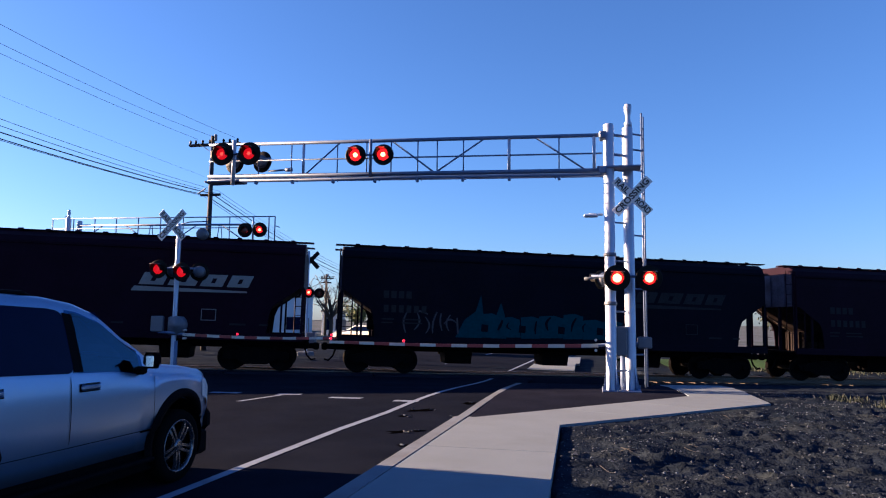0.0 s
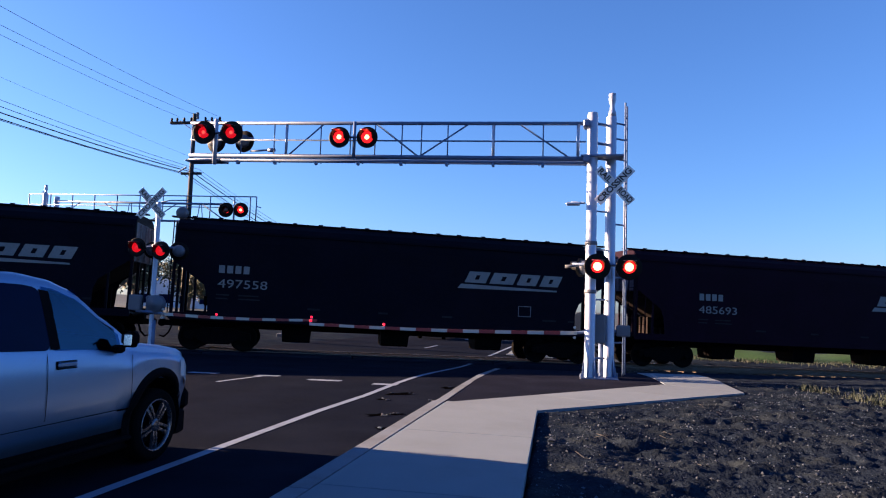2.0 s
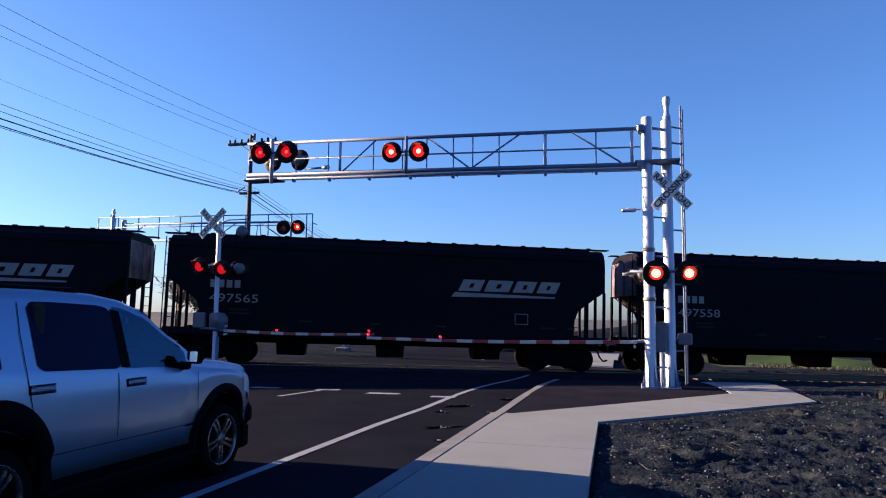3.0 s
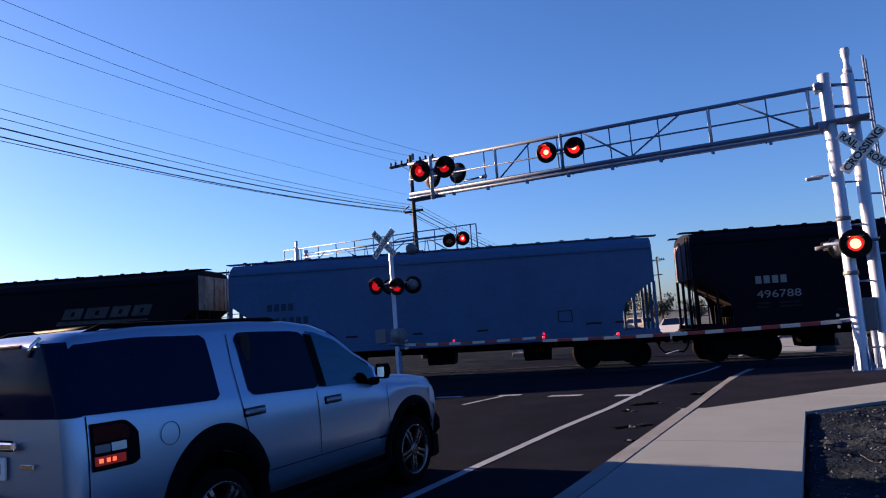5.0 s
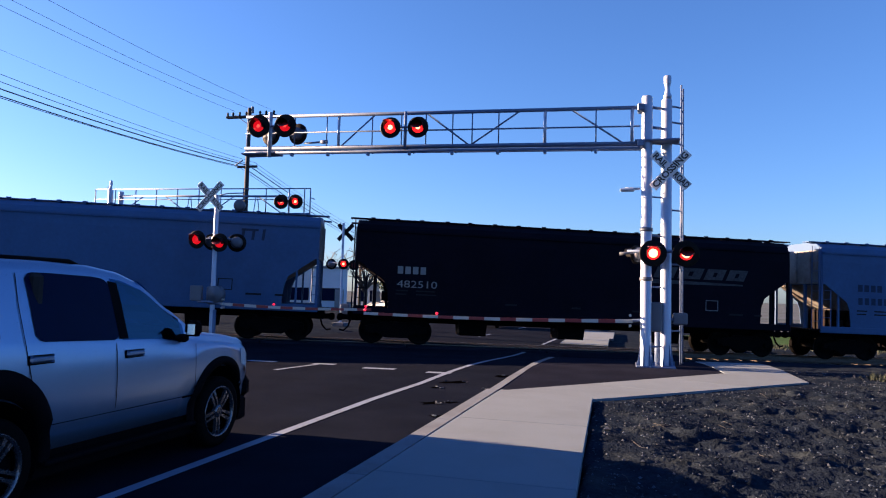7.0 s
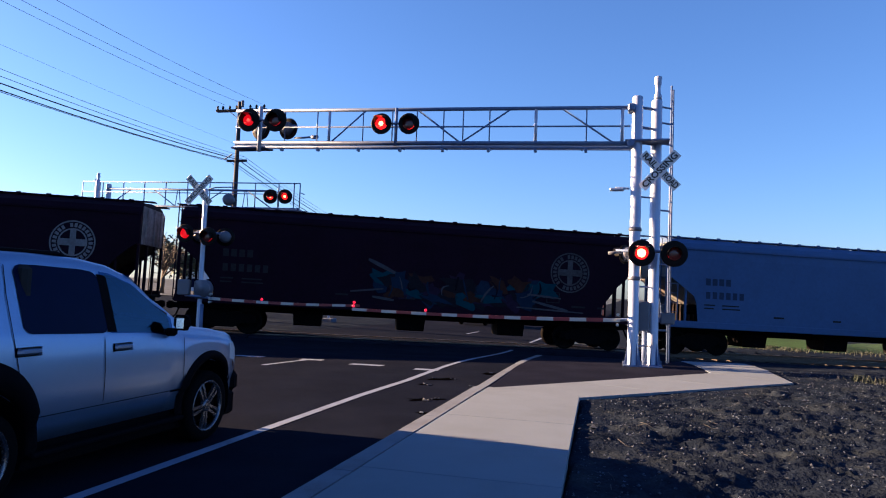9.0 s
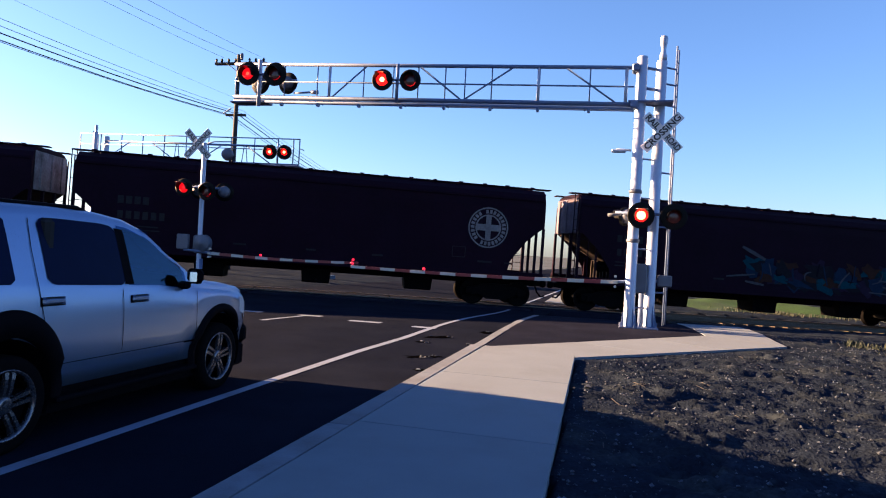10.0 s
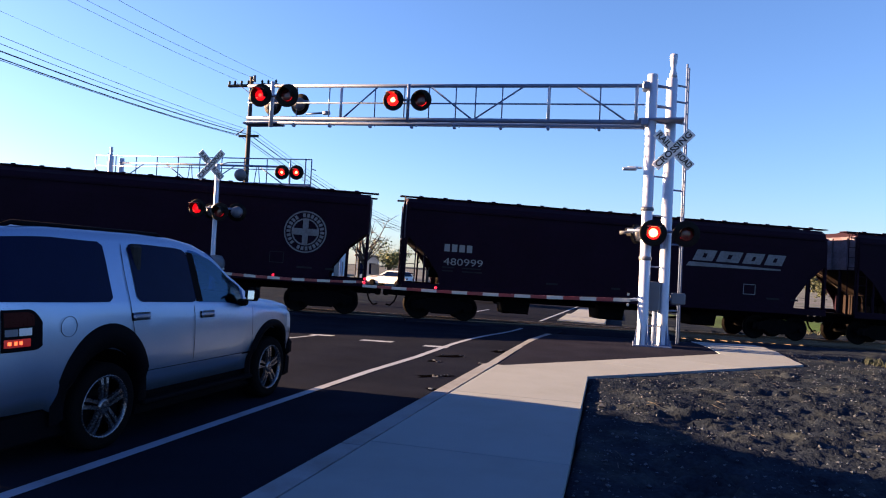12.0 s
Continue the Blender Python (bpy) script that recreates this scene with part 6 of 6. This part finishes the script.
        for y in (-3.945, -3.895, -3.85):
            part("bulb", side_panel(frange(y, y + 0.028, 2), lambda q: 1.018, lambda q: 1.046, 0.018, side, 1), TAIL_BULB, tl)
        g = Geo()
        zs = [1.34, 1.45, 1.55, 1.66, 1.79, 1.855]
        wr = [0.755, 0.735, 0.705, 0.672, 0.62, 0.585]
        g.loft([[(side * (w - 0.01), -4.143, z), (side * (side_x(-4.12, z) + 0.007), -4.139, z), (side * (side_x(-4.08, z) + 0.007), -4.085, z), (side * (side_x(-4.02, z) + 0.007), -4.02, z)] for z, w in zip(zs, wr)], False, False, True)
        part("corner_glass", g, GLASS_DARK, c, "dark tinted corner glass")
        hinge = Geo().path([(side * 0.42, -4.05, 1.90), (side * 0.42, -4.115, 1.84), (side * 0.40, -4.12, 1.77)], 0.016, 6)
        part("glass_hinge", hinge, CHROME, c)
        # roof rails
        g = Geo().path([(side * 0.60, -3.85, 1.90), (side * 0.60, -3.7, 1.96), (side * 0.60, -1.95, 1.96), (side * 0.60, -1.7, 1.88)], 0.022, 8)
        part("roof_rail", g, TRIM_BLACK, c)
    part("fuel_door", Geo().lathe([(0.086, 0.0), (0.087, 0.004), (0.0835, 0.004), (0.083, 0.0)], 28, Matrix.Translation((side_x(-3.36, 1.125) + 0.002, -3.36, 1.125)) @ Matrix.Rotation(math.pi / 2, 4, "Y"), True, False), TRIM_BLACK, c, "thin round joint of the fuel door")
    for y in (-3.5, -2.35):
        part("roof_crossbar", Geo().tube((-0.6, y, 1.965), (0.6, y, 1.965), 0.02, 8), TRIM_BLACK, c)
    # glass at the back and front
    g = Geo().loft([[(-w + 2 * w * i / 8, y - 0.008 + (0.012 if i in (0, 8) else 0), z) for i in range(9)] for y, z, w in ((-4.134, 1.34, 0.755), (-4.134, 1.45, 0.735), (-4.134, 1.64, 0.675), (-4.107, 1.76, 0.65), (-4.09, 1.835, 0.60))], False, False, True)
    part("rear_window", g, GLASS_DARK, c, "dark tinted window glass")
    g = Geo().loft([[(-0.72 + 1.44 * i / 8, y, lerp_table(TOP, y) + 0.006 - 0.03 * abs(i - 4) / 4) for i in range(9)] for y in frange(-1.2, -0.45, 10)], False, False, True)
    part("windscreen", g, GLASS_CLEAR, c, "clear windscreen glass")
    part("high_brake_light", Geo().box((0, -4.07, 1.845), (0.5, 0.05, 0.035), c2=0.01), TAIL_RED, c)
    part("tailgate_handle", Geo().box((0, -4.16, 1.16), (0.62, 0.05, 0.07), c2=0.02), CHROME, c)
    part("number_plate", Geo().box((0, -4.15, 1.0), (0.32, 0.02, 0.16), c2=0.005), PLATE, c)
    for i in range(6):
        part("plate_bar", Geo().box((-0.1 + 0.04 * i, -4.162, 1.0), (0.024, 0.004, 0.07)), MARK_DARK, c)
    part("badge", Geo().box((0.42, -4.148, 1.02), (0.16, 0.012, 0.035), c2=0.004), CHROME, c)
    part("rear_bumper", Geo().box((0, -4.15, 0.66), (1.72, 0.18, 0.28), c2=0.06), SILVER, c)
    # skirt hung low to keep sun from passing under the car
    part("bumper_skirt", Geo().box((0, -4.1, 0.38), (1.62, 0.2, 0.34), c2=0.04), TRIM_BLACK, c)
    part("front_bumper", Geo().box((0, 0.79, 0.56), (1.56, 0.22, 0.3), c2=0.08), TRIM_BLACK, c)
    part("grille", Geo().box((0, 0.855, 0.82), (0.9, 0.03, 0.2), c2=0.01), CHROME, c)
    part("rear_wiper", Geo().path([(0.1, -4.16, 1.38), (-0.3, -4.17, 1.36), (-0.5, -4.15, 1.40)], 0.014, 6), TRIM_BLACK, c)
    # unseen underbody, added and set low to block sun under the car
    part("floor_pan", Geo().box((0, -1.6, 0.33), (1.66, 4.6, 0.28), c2=0.03), TRIM_BLACK, c)
    part("fuel_tank", Geo().box((-0.3, -1.75, 0.26), (0.75, 1.1, 0.16), c2=0.05), TRIM_BLACK, c)
    part("spare_wheel", Geo().lathe([(0.1, 0.22), (0.33, 0.2), (0.36, 0.28), (0.36, 0.38), (0.1, 0.4)], 24, Matrix.Translation((0, -3.65, 0))), TYRE, c)
    part("exhaust", Geo().path([(0.5, -2.4, 0.27), (0.55, -3.4, 0.27), (0.55, -4.2, 0.29)], 0.04, 8), STEEL_DARK, c)
    for x in (0.80, -0.80):
        for ay in AXLES:
            w = tyre_and_rim(c, pose(x, ay, AXLE_Z), 1 if x > 0 else -1)
            CAR_WHEELS.append((w, x, ay))
    for ay in AXLES:
        part("axle", Geo().tube((-0.75, ay, AXLE_Z), (0.75, ay, AXLE_Z), 0.05, 8), STEEL_DARK, c)
    return c


CAR_WHEELS = []
SILVER_CAR = silver_car()
# the front axle's place along the road
CAR_ROWS = [(0.0, 6.94), (3.0, 6.96), (6.0, 6.97), (8.0, 6.97), (8.8, 6.98), (9.0, 7.0), (9.5, 7.085), (10.0, 7.24), (10.5, 7.43), (11.0, 7.66), (11.5, 7.88), (12.0, 8.13)]


# ---- beyond the rails ----
def leafy_tree(x, y, height, spread, seed, material, label, bare=False):
    random.seed(seed)
    t = thing("tree", label, "tree")
    base = gz(x, y)
    g = Geo().path([(x, y, base - 0.2), (x + 0.1, y, base + height * 0.2), (x + 0.05, y + 0.1, base + height * 0.45)], [spread * 0.09, spread * 0.07, spread * 0.045], 8)
    tips = []
    for i in range(16 if bare else 11):
        a = random.uniform(0, 6.28)
        z0 = base + height * random.uniform(0.22, 0.5)
        r = spread * random.uniform(0.5, 1.0)
        z1 = base + height * random.uniform(0.55, 1.0)
        mid = (x + r * 0.4 * math.cos(a), y + r * 0.4 * math.sin(a), (z0 * 0.6 + z1 * 0.4))
        end = (x + r * math.cos(a), y + r * math.sin(a), z1)
        g.path([(x, y, z0), mid, end], [spread * 0.035, spread * 0.022, spread * 0.006], 6)
        tips += [mid, end, tuple((p + q) / 2 for p, q in zip(mid, end))]
        if bare:
            for _ in range(7):
                k = random.random()
                s = tuple(p + (q - p) * k for p, q in zip(mid, end))
                e = (s[0] + random.gauss(0, spread * 0.22), s[1] + random.gauss(0, spread * 0.22), s[2] + random.uniform(0.0, height * 0.16))
                g.path([s, tuple((p + q) / 2 + 0.03 for p, q in zip(s, e)), e], [spread * 0.012, spread * 0.008, spread * 0.003], 4)
    part("trunk", g, BARK, t)
    if not bare:
        c = Geo()
        for i in range(3200):
            tx, ty, tz = random.choice(tips)
            d = Vector((random.gauss(0, 1), random.gauss(0, 1), random.gauss(0, 0.8))) * spread * 0.2
            p = Vector((tx, ty, tz)) + d
            s = spread * random.uniform(0.035, 0.085)
            a, b = Vector((random.gauss(0, 1), random.gauss(0, 1), random.gauss(0, 1))).normalized(), Vector((random.gauss(0, 1), random.gauss(0, 1), random.gauss(0, 1))).normalized()
            c.add([p - a * s, p + b * s * 0.6, p + a * s, p - b * s * 0.6], [(0, 1, 2, 3)])
        part("crown", c, material, t)
    return t


def far_car(x, y, heading, paint, label):
    m = pose(x, y, gz(x, y) - 0.05, 0, 0, heading)
    c = thing("parked_car", label, "car", m=m)
    prof = [(-2.2, 0.35), (-2.22, 0.8), (-2.1, 1.0), (-1.75, 1.5), (-0.2, 1.55), (0.7, 1.1), (1.9, 0.95), (2.2, 0.75), (2.22, 0.35)]
    half = (0.0, 0.0, 0.02, 0.18, 0.2, 0.05, 0.08, 0.12, 0.1)
    g = Geo()
    n = len(prof)
    vs = [(s * (0.88 - h), yy, z) for s in (-1, 1) for (yy, z), h in zip(prof, half)]
    g.add(vs, [tuple(reversed(range(n))), tuple(range(n, 2 * n))] + [(i, (i + 1) % n, n + (i + 1) % n, n + i) for i in range(n)])
    part("body", g, paint, c)
    for s in (-1, 1):
        g = Geo().add([(s * 0.84, -1.75, 1.05), (s * 0.84, 0.45, 1.05), (s * 0.73, -0.15, 1.46), (s * 0.73, -1.6, 1.44)], [(0, 1, 2, 3)])
        part("side_window", g, GLASS_DARK, c)
    part("windscreen", Geo().add([(-0.7, 0.62, 1.14), (0.7, 0.62, 1.14), (0.62, -0.12, 1.54), (-0.62, -0.12, 1.54)], [(0, 1, 2, 3)]), GLASS_DARK, c)
    part("rear_window", Geo().add([(-0.7, -2.07, 1.08), (0.7, -2.07, 1.08), (0.62, -1.79, 1.47), (-0.62, -1.79, 1.47)], [(0, 1, 2, 3)]), GLASS_DARK, c)
    for sx in (-0.8, 0.8):
        for yy in (-1.4, 1.4):
            part("wheel", Geo().lathe([(0.18, -0.1), (0.33, -0.1), (0.34, 0.0), (0.33, 0.1), (0.18, 0.1)], 18, pose(sx, yy, 0.34) @ Matrix.Rotation(math.pi / 2, 4, "Y")), TYRE, c)
    for sx in (-0.6, 0.6):
        part("tail_light", Geo().box((sx, -2.21, 0.85), (0.3, 0.04, 0.14), c2=0.01), TAIL_RED, c)
        part("headlight", Geo().box((sx, 2.19, 0.72), (0.32, 0.06, 0.14), c2=0.02), TAIL_WHITE, c)
    return c


def shop(x, y, w, d, h, heading, band, label):
    m = pose(x, y, gz(x, y) - 0.1, 0, 0, heading)
    b = thing("building", label, "building", m=m)
    part("wall", Geo().box((0, 0, h / 2), (w, d, h), c2=0.02), STUCCO, b)
    part("roof", Geo().box((0, 0, h + 0.12), (w + 0.4, d + 0.4, 0.24), c2=0.04), ROOF_GREY, b)
    if band:
        part("fascia", Geo().box((0, -d / 2 - 0.08, h - 0.35), (w + 0.1, 0.16, 0.5), c2=0.02), RED_BAND, b)
    n = max(2, int(w / 3))
    for i in range(n):
        cx = -w / 2 + w * (i + 0.5) / n
        win = part("window", Geo().box((cx, -d / 2 - 0.02, 1.5), (w / n * 0.6, 0.06, 1.4)), TRIM_BLACK, b)
        part("pane", Geo().box((cx, -d / 2 - 0.055, 1.5), (w / n * 0.55, 0.02, 1.3)), GLASS_DARK, win)
    part("door", Geo().box((w * 0.38, -d / 2 - 0.03, 1.05), (1.0, 0.08, 2.1), c2=0.01), ROOF_GREY, b)
    return b


leafy_tree(-29.9, 82, 5.0, 2.1, 1, LEAF_LIGHT, "yellow-green leafy tree beyond the crossing")
leafy_tree(-26.5, 93, 6.0, 3.0, 2, LEAF, "dark green leafy tree beyond the crossing")
leafy_tree(-42.0, 69, 5.6, 3.0, 3, LEAF, "dark green leafy tree beyond the crossing")
leafy_tree(-31.5, 78, 7.6, 3.4, 4, LEAF, "bare tree with thin branches", True)
leafy_tree(-17.0, 95, 3.0, 1.5, 5, LEAF, "dark green leafy tree beyond the crossing")
leafy_tree(-52.0, 70, 7.0, 3.6, 6, LEAF, "bare tree with thin branches", True)
leafy_tree(-60.0, 85, 8.0, 4.0, 7, LEAF, "dark green leafy tree beyond the crossing")
leafy_tree(-21.0, 90, 4.6, 2.2, 10, LEAF, "dark green leafy tree beyond the crossing")
leafy_tree(-37.0, 76, 6.4, 3.0, 14, LEAF, "bare tree with thin branches", True)
leafy_tree(-26.0, 86, 6.0, 2.6, 15, LEAF, "bare tree with thin branches", True)
leafy_tree(12.0, 120, 7.0, 4.0, 8, LEAF, "dark green leafy tree beyond the crossing")
leafy_tree(30.0, 130, 7.0, 4.0, 9, LEAF, "dark green leafy tree beyond the crossing")
shop(-33.3, 83.5, 2.8, 4.0, 3.0, 20, False, "small pale blue-grey hut with a flat roof")
leafy_tree(-37.2, 65.2, 5.4, 2.6, 21, LEAF, "dense dark green tree beyond the crossing")
shop(-36.0, 74.0, 7.0, 6.0, 4.4, 25, False, "pale blue-grey building with a flat roof")
shop(-62.0, 105, 18.0, 10.0, 5.0, 25, False, "low white building with dark windows")
far_car(-22.4, 62, 78, PLATE, "white car standing beyond the crossing")
far_car(-9.6, 46, 180, TAIL_WHITE, "white car waiting beyond the crossing")
far_car(-19.0, 71, 70, ROOF_GREY, "grey car standing beyond the crossing")


# ---- what moves ----
def flash_rows(period, lag, on_from, on_to, early, late):
    """Times at which a lamp opens and shuts: open from on_from to on_to of each period."""
    rows = []
    for k in range(-1, 14):
        for when, state in ((k * period + lag + on_from * period - early, 1), (k * period + lag + on_to * period + late, 0)):
            rows.append((when, state))
    return sorted(rows)


def blink_disc_keys(sh, flasher):
    period, lag, a, b = ((0.988, 0.0, 0.0, 0.5), (0.988, 0.0, 0.5, 1.0), (0.992, 0.1, 0.0, 0.5), (0.992, 0.1, 0.5, 1.0))[flasher]
    shut, wide = pose(0, -0.056, 0.158), pose(0, -0.056, 0.158, -89)
    rows = flash_rows(period, lag, a, b, *((0.05, 0.075) if flasher < 2 else (0.04, 0.06)))
    state, keys = 0, []
    for when, s in rows:
        if when <= 0:
            state = s
    keys = [(0.0, wide if state else shut)]
    last = 0.0
    for when, s in rows:
        if when <= 0.0 or when > 12.0:
            continue
        t0, t1 = max(when - 0.034, last + 0.034), when + 0.034
        if t0 > last and t1 <= 12.0:
            keys.append((t0, wide if state else shut))
            keys.append((t1, wide if s else shut))
            state, last = s, t1
    keys.append((12.0, wide if state else shut))
    walk(sh, keys)


def motions():
    times = [0.5 * i for i in range(25)]
    for car, s0 in TRAIN:
        walk(car, [(t, track_pose(s0 + travelled(t))) for t in times])
    steps = [i / 30 for i in range(361)]
    spin = [math.degrees(travelled(t) / WHEEL_R) for t in steps]
    for ws, k in WHEELSETS:
        walk(ws, [(t, pose(k, 0, WHEEL_R, 0, a, 0)) for t, a in zip(steps, spin)])
    walk(SILVER_CAR, [(t, pose(-5.43, y, -0.06)) for t, y in CAR_ROWS])
    for w, x, ay in CAR_WHEELS:
        walk(w, [(t, pose(x, ay, AXLE_Z, -math.degrees((y - CAR_ROWS[0][1]) / 0.385))) for t, y in CAR_ROWS])
    for sh, fl in BLINK_DISCS:
        blink_disc_keys(sh, fl)


motions()
